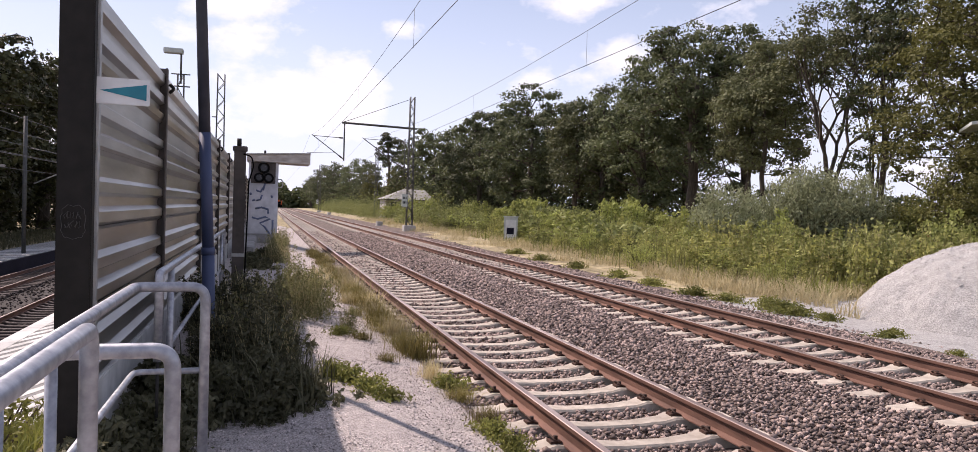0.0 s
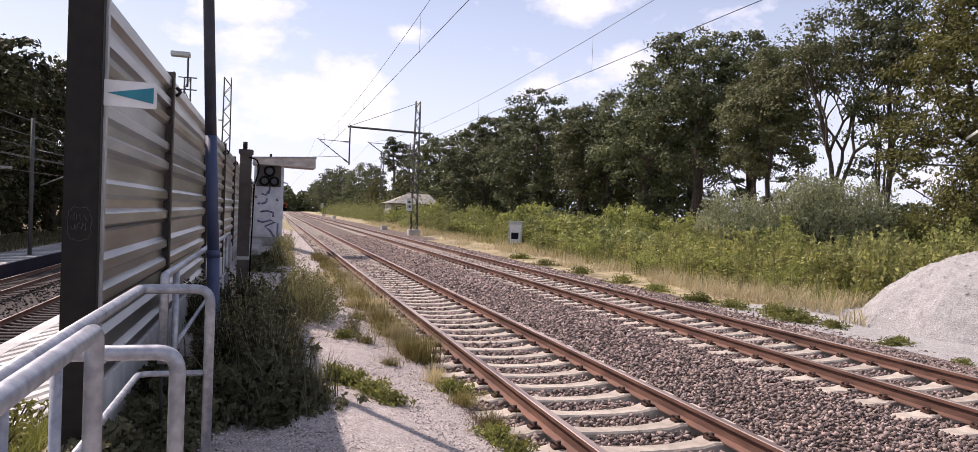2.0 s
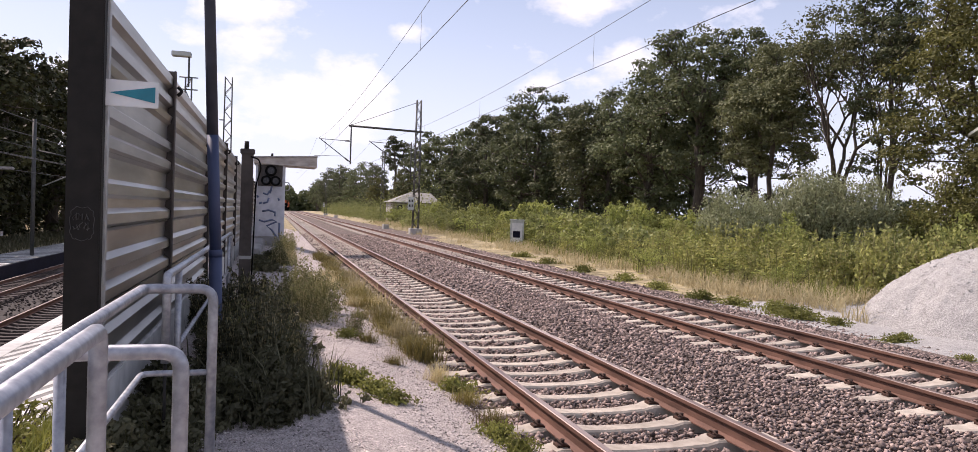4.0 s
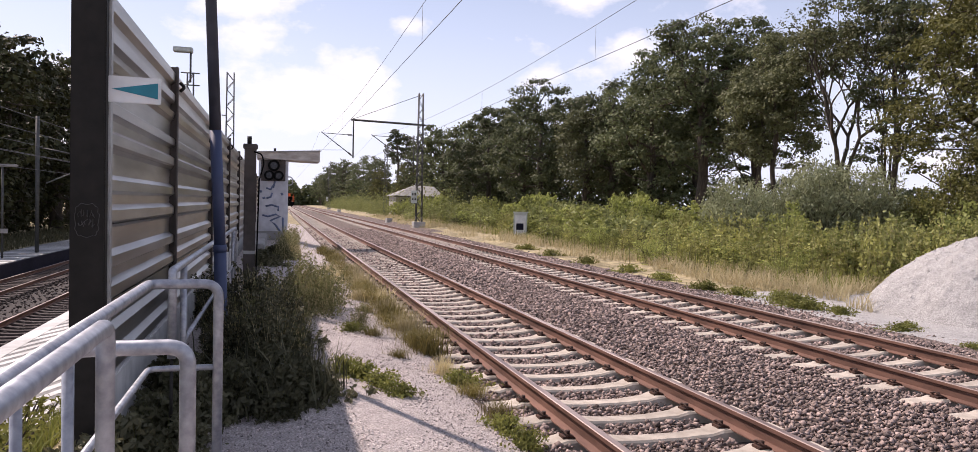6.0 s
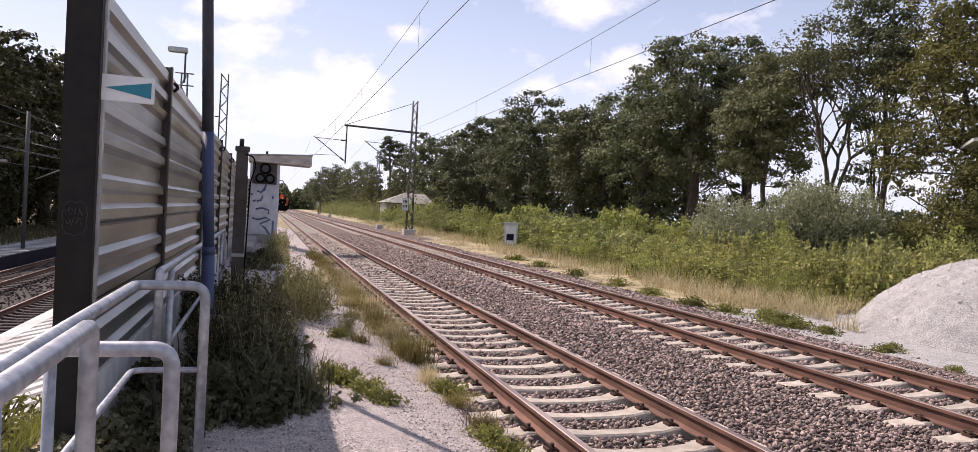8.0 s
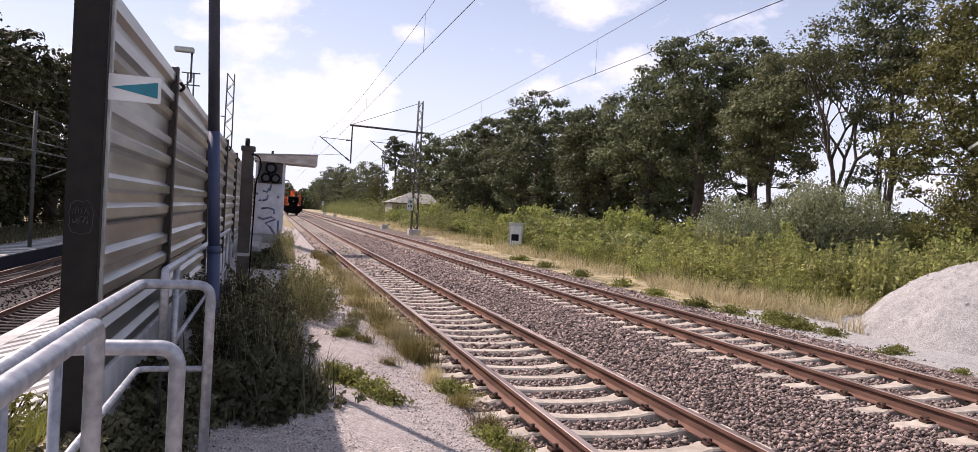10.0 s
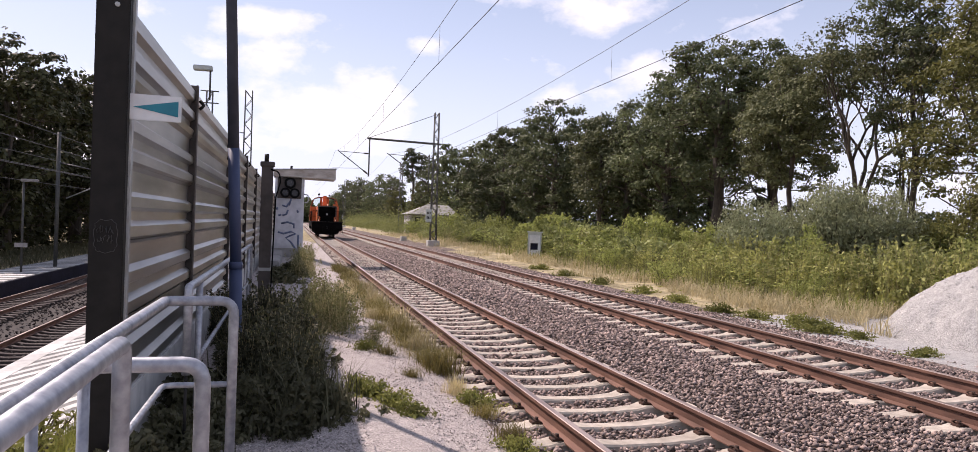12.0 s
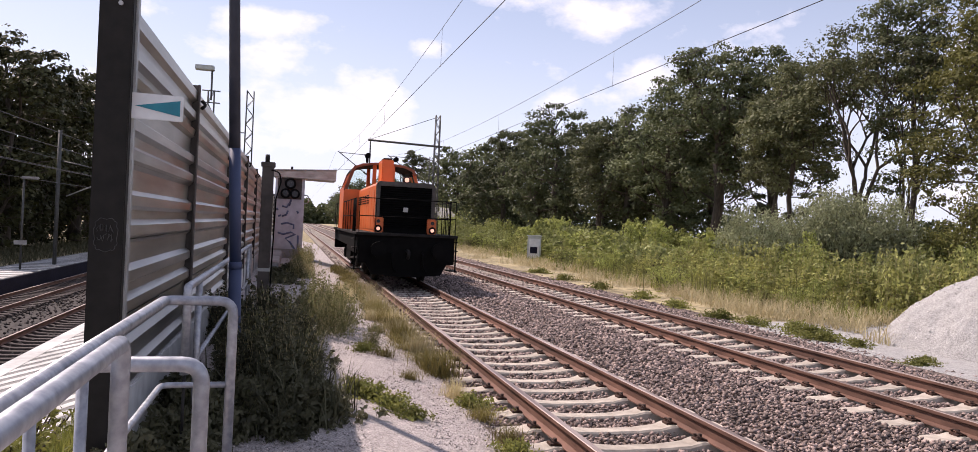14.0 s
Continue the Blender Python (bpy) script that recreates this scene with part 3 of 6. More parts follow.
def build_ballast():
    """Broken stone round the sleepers: dense and small near by, coarser further off."""
    sets = []
    for y0, y1, step, size in ((-6.0, 3.0, 0.1, 0.055), (3.0, 10.0, 0.046, 0.03), (10.0, 18.0, 0.056, 0.037), (18.0, 34.0, 0.09, 0.054), (34.0, 56.0, 0.12, 0.06)):
        gx, gy = np.meshgrid(np.arange(1.75, 11.3, step), np.arange(y0, y1, step))
        p = np.stack([gx.ravel(), gy.ravel()], 1) + RNG.uniform(-0.6, 0.6, (gx.size, 2)) * step
        x, y = p[:, 0], p[:, 1]
        keep = ((p[:, 0] < y * 1.45 + 1.5) | (y < 3.0)) & (x > 1.95 + 0.2 * np.sin(y * 1.7) + RNG.uniform(-0.15, 0.3, len(x)))
        hump = np.zeros(len(x))
        for axis, first in ((AXIS_A, 6.54), (AXIS_B, 6.42)):
            off = np.abs((y - first + 0.3) % 0.6 - 0.3)
            across = np.abs(x - axis)
            keep &= ~((off < 0.105 + 0.3 * size) & (across < 1.27))
            keep &= ~(np.abs(across - GAUGE / 2) < 0.085 + size * 0.5)
            hump -= 0.035 * (across < 0.7)
            keep &= ~((across < 0.6) & (off < 0.17) & (RNG.uniform(size=len(x)) < 0.3))
        hump += 0.035 * np.exp(-((x - 5.55) / 0.7) ** 2)
        hump -= 0.10 * np.clip((x - 9.4) / 1.2, 0, 1)
        keep &= RNG.uniform(size=len(x)) > np.clip((x - 9.9) / 1.3, 0, 1)
        z = -0.022 + hump + RNG.uniform(-0.015, 0.02, len(x))
        c = np.stack([x, y, z], 1)[keep]
        sets.append(stone_arrays(RNG, c, size))
    v, f = join_arrays(*sets)
    thing("ballast_stones", "grey-brown broken ballast stones between the sleepers", "ballast", kind="stuff", data=raw_mesh("ballast_stones", v, f, M_STONE))


build_ballast()


def build_walk_grit():
    """Loose grit on the gravel walk."""
    n = 24000
    y = 3.6 + RNG.uniform(0, 1, n) ** 1.6 * 11
    x = RNG.uniform(-0.9, 2.1, n)
    z = np.array([ground_z(a, b) for a, b in zip(x, y)]) + 0.004
    v, f = stone_arrays(RNG, np.stack([x, y, z], 1), 0.0085)
    thing("walk_grit", "fine pale grit lying on the gravel walk", "gravel", kind="stuff", data=raw_mesh("walk_grit", v, f, M_GRIT))


build_walk_grit()


# ---- the lower station side beyond the barrier ----
def lower_side():
    plat = thing("platform_1", "pale paved low platform with lighter diagonal bands", "platform", kind="structure")
    part("platform_deck", box_bm(-6.1, -3.25, -20, 300, -1.98, -1.6), M_PAVE, plat)
    part("platform_edge", box_bm(-6.16, -5.75, -20, 300, -1.75, -1.592), M_STRIPE, plat)
    for i in range(34):
        y = 6.0 + 0.86 * i
        prof = ((-5.74, y), (-3.3, y + 5.8), (-3.3, y + 6.25), (-5.74, y + 0.45))
        part("paving_band", prism_bm(prof, "z", -1.6, -1.594), M_STRIPE, plat)
    far = thing("platform_2", "far low platform with a dark blue-grey side wall", "platform", kind="structure")
    part("platform_deck", box_bm(-16.2, -13.4, -20, 300, -1.98, -1.6), M_PAVE, far)
    part("platform_side", box_bm(-13.396, -13.3, -20, 300, -2.5, -1.62), M_PLATSIDE, far)
    for i in range(60):
        y = 10.0 + 1.3 * i
        part("paving_band", box_bm(-16.0, -13.45, y, y + 0.62, -1.6, -1.594), M_STRIPE, far)
    for axis in (-7.8, -12.0):
        tr = thing("railway_track", "dark lower railway track with brown rails and sleepers", "railway track", "railway tracks", kind="structure")
        for s in (-0.5, 0.5):
            part("rail", rail_mesh(axis + s * GAUGE, LOW, -6.0, 300.0, False), None, tr)
        for i in range(90):
            part("sleeper", OLD_SLEEPER_MESH, None, tr, m=pose(axis, 8.0 + 0.6 * i, LOW - 0.18))
    c = np.stack([RNG.uniform(-13.2, -6.2, 6000), 10 + RNG.uniform(0, 1, 6000) ** 1.5 * 40, np.full(6000, LOW - 0.25)], 1)
    c[:, 2] += 0.12 * np.exp(-((c[:, 0] + 9.9) / 0.7) ** 2)
    v, f = stone_arrays(RNG, c, 0.06)
    thing("lower_ballast", "brown ballast stones of the lower tracks", "ballast", kind="stuff", data=raw_mesh("lower_ballast", v, f, M_OLDSTONE))


lower_side()


# ---- noise barrier ----
FX = -1.12                           # its face towards the walk
BAYS = [5.66, 9.12, 14.15, 19.15, 24.15, 29.15, 34.15, 39.15, 44.15, 49.15, 54.15, 59.15, 64.15, 69.15, 74.15, 79.15, 84.15, 89.15]
PANEL_H = 0.54
PANEL_FOOT = 0.72


def barrier_panel_bm(y0, y1, z0):
    """One trapezoid-ribbed aluminium element: two broad ribs with sloping ledges."""
    h = PANEL_H - 0.006
    prof = [(FX - 0.11, z0), (FX - 0.11, z0 + h), (FX - 0.012, z0 + h), (FX - 0.05, z0 + h - 0.03), (FX - 0.055, z0 + 0.35), (FX, z0 + 0.31), (FX, z0 + 0.235), (FX - 0.05, z0 + 0.205),
            (FX - 0.055, z0 + 0.135), (FX, z0 + 0.095), (FX, z0 + 0.02), (FX - 0.02, z0)]
    return prism_bm(prof, "y", y0, y1)


def build_barrier():
    wall = thing("noise_barrier", "grey ribbed aluminium noise barrier with dark steel posts", "noise barrier")
    for i, y in enumerate(BAYS):
        if i == 0:
            post = part("post", box_bm(FX - 0.215, FX + 0.0, y - 0.1, y - 0.012, 0.0, 3.72, bevel=0.006), M_POST, wall, "dark painted end post")
            part("edge_strip", box_bm(FX - 0.01, FX + 0.014, y - 0.008, y + 0.06, 0.0, 3.5, bevel=0.004), M_POSTEDGE, post, "zinc-grey edge strip")
            part("bolt", tube_bm([(FX - 0.08, y - 0.115, 3.4), (FX - 0.08, y - 0.09, 3.4)], 0.016, 8), M_POSTEDGE, post)
        else:
            web, flange = 0.012, 0.05
            prof = ((FX - 0.14, y - web), (FX + 0.012, y - web), (FX + 0.012, y - flange), (FX + 0.03, y - flange), (FX + 0.03, y + flange), (FX + 0.012, y + flange), (FX + 0.012, y + web), (FX - 0.14, y + web))
            post = part("post", prism_bm(prof, "z", 0.0, 3.46), M_BROWN, wall)
            bm = tube_bm(rounded([(FX + 0.04, y + 0.06, 3.2), (FX + 0.09, y + 0.07, 3.25), (FX + 0.04, y + 0.08, 3.3)], 0.03, 3), 0.02, 6)
            part("lug", bm, M_POST, post)
    for y0, y1 in zip(BAYS, BAYS[1:]):
        for j in range(4):
            part("panel", barrier_panel_bm(y0 + 0.015, y1 - 0.015, PANEL_FOOT + PANEL_H * j), M_ALU, wall)
        top = ((FX - 0.11, 2.884), (FX - 0.11, 3.36), (FX - 0.055, 3.41), (FX + 0.004, 3.385), (FX, 3.29), (FX - 0.05, 3.255), (FX - 0.055, 3.19), (FX, 3.15), (FX, 3.07), (FX - 0.05, 3.04), (FX - 0.055, 2.98), (FX, 2.945), (FX - 0.02, 2.884))
        part("cap", prism_bm(top, "y", y0 + 0.015, y1 - 0.015), M_ALU, wall)
        part("plinth", box_bm(FX - 0.12, FX + 0.02, y0 + 0.02, y1 - 0.02, -0.35, 0.716, bevel=0.01), M_CONCRETE, wall, "white-grey concrete plinth panel")


build_barrier()


# ---- at the barrier's end ----
def direction_sign():
    sign = thing("direction_sign", "white sign plate with a teal arrow wedge on the barrier", "sign", m=pose(FX - 0.005, 5.64, 2.727, 0, 0, 3))
    part("plate", box_bm(0.0, 0.335, -0.008, 0.008, -0.09, 0.09, bevel=0.004), M_WHITE, sign)
    part("arrow_wedge", prism_bm(((0.025, 0.0), (0.315, 0.055), (0.315, -0.055)), "y", -0.013, -0.009), M_TEAL, sign, "flat teal wedge")


direction_sign()


def post_scratches():
    """Scratched scrawl on the end post: unreadable strokes in a ragged outline."""
    g = thing("scratched_scrawl", "pale unreadable scrawl scratched on the dark post", "graffiti", m=pose(FX - 0.108, 5.552, 1.83))
    rnd = random.Random(4)
    outline = [(0.072 * math.copysign(abs(math.cos(a)) ** 0.6, math.cos(a)) * (1 + 0.07 * math.sin(13 * a)), -0.001, 0.11 * math.copysign(abs(math.sin(a)) ** 0.6, math.sin(a)) * (1 + 0.06 * math.sin(11 * a))) for a in (2 * math.pi * i / 40 for i in range(41))]
    part("outline_stroke", tube_bm(outline, 0.0018, 4), M_SCRATCH, g)
    for z in (0.045, -0.02):
        for i in range(5):
            x = -0.05 + 0.022 * i
            part("stroke", tube_bm([(x + rnd.uniform(-0.01, 0.014), -0.001, z + rnd.uniform(-0.03, 0.03)) for _ in range(5)], 0.002, 4), M_SCRATCH, g)


post_scratches()

R_TUBE = 0.0295


def long_guard_rail():
    """Tube barrier: a top rail along the line, a return towards the track, and a leg."""
    g = thing("guard_rail", "long galvanised tube guard rail turning towards the track", "railing", "galvanised guard rails")
    x0, x1, y, z = -0.726, -0.338, 4.8, 1.478
    part("top_rail", tube_bm(rounded([(x0, -1.5, z), (x0, y, z), (x1, y, z), (x1, y, 0.2)], 0.085, 6), R_TUBE, 16), M_GALV, g)
    part("knee_rail", tube_bm(rounded([(x0, -1.5, 0.972), (x0, y, 0.972), (x1, y, 0.972)], 0.07, 5), 0.018, 10), M_GALV, g)
    for at in (0.9, -1.4):
        part("leg", tube_bm([(x0, at, 0.2), (x0, at, z - 0.015)], 0.022, 12), M_GALV, g)


def short_guard_rail():
    g = thing("guard_rail", "short galvanised tube guard rail with a bent end", "railing", "galvanised guard rails")
    x0, x1, y, z = -0.72, -0.32, 3.0, 1.437
    part("top_rail", tube_bm(rounded([(x0, -1.5, z), (x0, y, z), (x1, y, z), (x1, y, 0.2)], 0.075, 6), R_TUBE, 16), M_GALV, g)
    for at, r in ((2.98, 0.021), (2.42, 0.017), (-1.2, 0.021)):
        part("leg", tube_bm([(x0, at, 0.2), (x0, at, z - 0.015)], r, 12), M_GALV, g)


def near_rail():
    g = thing("guard_rail", "thick galvanised tube rail ending in a vertical leg", "railing", "galvanised guard rails")
    part("top_rail", tube_bm(rounded([(-0.523, -1.2, 1.582), (-0.523, 2.6, 1.582), (-0.523, 2.6, 0.2)], 0.05, 5), 0.029, 16), M_GALV, g)
    part("leg", tube_bm([(-0.523, -1.1, 0.2), (-0.523, -1.1, 1.57)], 0.021, 12), M_GALV, g)


def barrier_rail():
    """Hand-rail before the foot of the barrier, past the gap in the guard rails."""
    g = thing("hand_rail", "galvanised hand-rail along the foot of the barrier", "railing", "galvanised guard rails")
    x, z = -0.705, 1.478
    part("top_rail", tube_bm(rounded([(x, 5.66, 0.86), (x, 5.66, z), (x, 14.0, z), (x, 14.0, 0.25)], 0.05, 5), 0.03, 14), M_GALV, g)
    part("knee_rail", tube_bm([(x, 6.36, 0.862), (x, 14.0, 0.862)], 0.02, 10), M_GALV, g)
    part("rod", tube_bm([(x, 5.66, 0.2), (x, 5.66, 0.87)], 0.011, 8), M_POST, g, "thin dark rod under the rail's end")
    for y in (6.34, 10.2, 13.3):
        part("leg", tube_bm([(x, y, 0.22), (x, y, z)], 0.026, 12), M_GALV, g)


long_guard_rail()
short_guard_rail()
near_rail()
barrier_rail()


def blue_pole():
    p = thing("lamp_pole", "tall faded blue steel pole leaning slightly beside the barrier", "pole")
    part("lower_shaft", tube_bm([(-0.545, 8.5, 0.1), (-0.585, 8.5, 1.45)], 0.066, 16), M_BLUE, p)
    part("sleeve", tube_bm([(-0.584, 8.5, 1.42), (-0.586, 8.5, 1.5)], 0.07, 16), M_BLUE, p)
    part("middle_shaft", tube_bm([(-0.586, 8.5, 1.5), (-0.645, 8.5, 2.72)], 0.06, 16), M_BLUE, p)
    part("upper_shaft", tube_bm([(-0.645, 8.5, 2.72), (-0.80, 8.5, 6.2)], 0.059, 16, 0.054), M_SLATE, p, "dark weathered upper shaft")


blue_pole()


def brown_post():
    p = thing("steel_post", "brown steel post with a capped top beside the walk", "post", m=pose(-0.47, 14.2, 0.15))
    a, b, c = 0.1, 0.085, 0.008
    part("shaft", prism_bm(((-a, -a), (a, -a), (a, -b), (c, -b), (c, b), (a, b), (a, a), (-a, a), (-a, b), (-c, b), (-c, -b), (-a, -b)), "z", 0, 2.75), M_BROWN, p)
    part("cap", box_bm(-0.125, 0.125, -0.125, 0.125, 2.75, 2.84, bevel=0.012), M_BROWN, p)
    part("stud", tube_bm([(-0.02, 0, 2.84), (-0.02, 0, 2.98)], 0.04, 8), M_POST, p)
    part("band", box_bm(-0.108, 0.108, -0.108, 0.108, 0.86, 0.92), M_POSTEDGE, p)
    part("cable", tube_bm(rounded([(0.06, -0.12, 2.7), (0.2, -0.14, 2.66), (0.24, -0.12, 2.5), (0.16, -0.11, 2.2), (0.12, -0.11, 0.3)], 0.05, 4), 0.014, 6), M_BLACK, p)


brown_post()


def switch_hut():
    """Narrow painted equipment hut with a jutting canopy and three round loudspeaker lamps."""
    h = thing("equipment_hut", "narrow pale painted equipment hut with a jutting board canopy", "hut", m=pose(-0.15, 33.3, 0.0))
    body = part("body", box_bm(-0.6, 0.62, 0.0, 1.4, 0.66, 3.74, bevel=0.02), M_HUT, h)
    part("door_panel", box_bm(-0.53, 0.5, -0.012, 0.0, 0.76, 2.78, bevel=0.004), M_HUT, body)
    part("plinth", box_bm(-0.72, 0.7, -0.1, 1.46, -0.2, 0.66, bevel=0.02), M_OLDCONC, h)
    roof = part("canopy", prism_bm(((-0.68, 3.74), (-0.68, 3.98), (1.92, 4.12), (1.92, 3.68)), "y", -0.25, 1.6), M_ROOF, h, "weathered board canopy")
    part("roof_skin", prism_bm(((-0.7, 3.985), (-0.7, 4.03), (1.94, 4.17), (1.94, 4.125)), "y", -0.3, 1.65), M_OLDCONC, roof)
    part("vent", tube_bm([(0.05, 0.3, 4.0), (0.05, 0.3, 4.22)], 0.05, 8), M_POST, roof)
    # brown board round the lamps; the canopy's shade is put into its dark tone
    part("shaded_lamp_board", box_bm(-0.5, 0.5, -0.03, 0.0, 2.8, 3.7, bevel=0.01), M_BROWN, h, "brown board behind the lamps, canopy shade in its dark tone")
    for x, z, r in ((0.02, 3.46, 0.24), (-0.17, 3.04, 0.21), (0.22, 3.03, 0.21)):
        lamp = part("round_lamp", tube_bm([(x, -0.14, z), (x, 0.0, z)], r, 20), M_BLACK, h, "round black lamp housing")
        part("lens", tube_bm([(x, -0.15, z), (x, -0.139, z)], r * 0.62, 16), M_DARKLENS, lamp)
    rnd = random.Random(11)
    for pts in (((-0.42, 1.35), (-0.2, 1.28), (0.1, 1.38), (0.32, 1.3), (-0.1, 1.1), (0.1, 0.95), (0.42, 0.52)), ((-0.3, 1.72), (-0.05, 1.78), (0.22, 1.7), (0.24, 1.52)),
                ((-0.42, 2.05), (-0.3, 2.1)), ((-0.28, 2.06), (-0.1, 2.12), (-0.02, 2.3)), ((-0.3, 2.5), (-0.12, 2.44), (0.0, 2.62)), ((0.42, 1.25), (0.44, 0.7), (0.4, 0.45)), ((0.0, 2.5), (0.12, 2.9)), ((-0.5, 2.4), (-0.46, 2.3)), ((0.36, 2.3), (0.4, 2.2))):
        bm = bmesh.new()
        add_tube(bm, [(x + rnd.uniform(-0.02, 0.02), -0.016, z) for x, z in pts], 0.042, 5)
        for v in bm.verts:
            v.co.y = -0.0135 + (v.co.y + 0.016) * 0.1
        part("spray_stroke", bm, M_GRAF, body, "blue-grey spray stroke")
    ring = rounded([(0.62, 0.2, 3.0), (0.8, 0.2, 3.0), (0.8, 0.2, 2.65), (0.62, 0.2, 2.65)], 0.12, 5)
    part("hoop", tube_bm(ring, 0.025, 8), M_GALV, h)


switch_hut()


def box_low_wall():
    w = thing("low_wall", "low old concrete kerb wall beside the hut", "wall", m=pose(-0.6, 24.0, 0.0))
    part("kerb", box_bm(-0.25, 0.25, 0, 8.5, 0.1, 0.62, bevel=0.03), M_OLDCONC, w)


box_low_wall()


# ---- overhead line ----
def lattice_mast_bm(height, w0, w1, step=0.7, bar=0.035):
    """Four corner angles with zigzag braces on every side."""
    bm = bmesh.new()
    half = lambda z: (w0 + (w1 - w0) * z / height) / 2
    n = int(height / step)
    for sx in (-1, 1):
        for sy in (-1, 1):
            add_tube(bm, [(sx * half(0), sy * half(0), 0), (sx * half(height), sy * half(height), height)], bar * 1.4, 4)
    for i in range(n):
        z0, z1 = height * i / n, height * (i + 1) / n
        a, b = half(z0), half(z1)
        k = 1 if i % 2 else -1
        for s in (-1, 1):
            add_tube(bm, [(-k * a, s * a, z0), (k * b, s * b, z1)], bar * 0.7, 4)
            add_tube(bm, [(s * a, k * a, z0), (s * b, -k * b, z1)], bar * 0.7, 4)
    return bm


def cantilever(parent, x_root, x_tip, y, z, rise=1.83):
    """Triangular bracket from its root to the carrier above the track, with the arm that steadies the contact wire."""
    part("stay_tube", tube_bm([(x_root, y, z + rise - 0.08), (x_tip, y, z + rise)], 0.028, 6), M_MAST, parent)
    part("strut_tube", tube_bm([(x_root, y, z), (x_tip - 0.15, y, z + rise + 0.08)], 0.04, 6), M_MAST, parent)
    part("steady_arm", tube_bm([(x_root - 0.7, y, z + 0.5), (x_tip - 0.5, y, z + 0.42)], 0.018, 6), M_MAST, parent)
    part("insulator", tube_bm([(x_root - 0.15, y, z + 0.11), (x_root - 0.45, y, z + 0.33)], 0.07, 8), M_BROWN, parent)
    part("insulator", tube_bm([(x_root - 0.1, y, z + rise - 0.077), (x_root - 0.45, y, z + rise - 0.067)], 0.06, 8), M_BROWN, parent)


def catenary_mast(x, y, z0, top, two_tracks=True):
    m = thing("catenary_mast", "grey steel lattice mast carrying the overhead line", "mast", "catenary masts")
    part("lattice", lattice_mast_bm(top - z0, 0.5, 0.36, 0.6), M_MAST, m, m=pose(x, y, z0))
    part("footing", box_bm(x - 0.5, x + 0.5, y - 0.5, y + 0.5, z0 - 0.6, z0 + 0.12, bevel=0.03), M_CONCRETE, m)
    if two_tracks:
        k = x - 11.47
        part("cross_beam", tube_bm([(5.65 + k, y, 8.78), (11.9 + k, y, 8.62)], 0.09, 8), M_MAST, m)
        part("beam_stay", tube_bm([(5.85 + k, y, 8.85), (x, y, top - 0.15)], 0.022, 5), M_MAST, m)
        part("drop_post", tube_bm([(5.85 + k, y, 8.9), (5.85 + k, y, 5.6)], 0.06, 8), M_MAST, m)
        cantilever(m, 5.85 + k, 3.4 + k, y, 5.75)
    cantilever(m, x - 0.55, x - 3.98, y, 5.15, 2.4)
    part("bracket_post", tube_bm([(x - 0.55, y, 4.6), (x - 0.55, y, 7.7)], 0.05, 8), M_MAST, m)
    for z in (4.9, 7.4):
        part("bracket_arm", tube_bm([(x - 0.55, y, z), (x - 0.15, y, z)], 0.04, 6), M_MAST, m)
    part("switch_box", box_bm(x - 0.75, x - 0.25, y - 0.36, y - 0.28, 2.0, 3.05, bevel=0.01), M_CABINET, m, "grey plate on the mast")
    for z in (2.75, 2.35):
        for dx in (-0.62, -0.5, -0.38):
            part("dark_bar", box_bm(x + dx - 0.035, x + dx + 0.035, y - 0.364, y - 0.36, z - 0.1, z + 0.1), M_BLACK, m)
    return m


catenary_mast(11.66, 62.8, 0.3, 11.3)
catenary_mast(12.6, 190.0, 0.2, 11.6, False)


def plain_mast():
    m = thing("catenary_mast", "dark slim steel mast among the trees", "mast", "catenary masts")
    part("lattice", lattice_mast_bm(11.4, 0.5, 0.35, 0.8), M_MAST, m, m=pose(16.8, 120.0, 0.0))
    cantilever(m, 16.6, 12.4, 120.0, 5.3)


plain_mast()


def overhead_wire(label, x0, x1, z_contact, sag_top, droppers):
    """Contact wire, sagging carrier above it, and the droppers between them."""
    g = thing("overhead_wire", label, "overhead wire", "overhead wires")
    lo, hi = -2.0, 62.8
    part("contact_wire", tube_bm([(x1, -2.0, z_contact), (x0, 62.8, z_contact + 0.1), (x0 + 0.1, 125, z_contact + 0.1), (x0 + bend(190), 190, z_contact)], 0.008, 5), M_WIRE, g)
    curve = lambda s: z_contact + sag_top + 1.1 * (2 * s - 1) ** 2
    pts = [(x1 + (x0 - x1) * i / 16, lo + (hi - lo) * i / 16, curve(i / 16)) for i in range(17)]
    part("carrier_wire", tube_bm(pts, 0.0065, 5), M_WIRE, g)
    pts = [(x0, hi + 62 * i / 12, curve(i / 12)) for i in range(13)]
    part("carrier_wire", tube_bm(pts, 0.0065, 5), M_WIRE, g)
    for y in droppers:
        s = (y - lo) / (hi - lo)
        x = x1 + (x0 - x1) * s
        part("dropper", tube_bm([(x, y, z_contact), (x, y, curve(s))], 0.004, 4), M_WIRE, g)


overhead_wire("thin overhead contact wire with carrier above the near track", 3.25, 3.2, 5.72, 0.74, (6.0, 17.4, 28.6, 39.8, 51.0))
overhead_wire("thin overhead contact wire with carrier above the second track", 7.72, 7.75, 5.72, 0.74, (6.4, 17.7, 28.6, 39.8, 51.0))


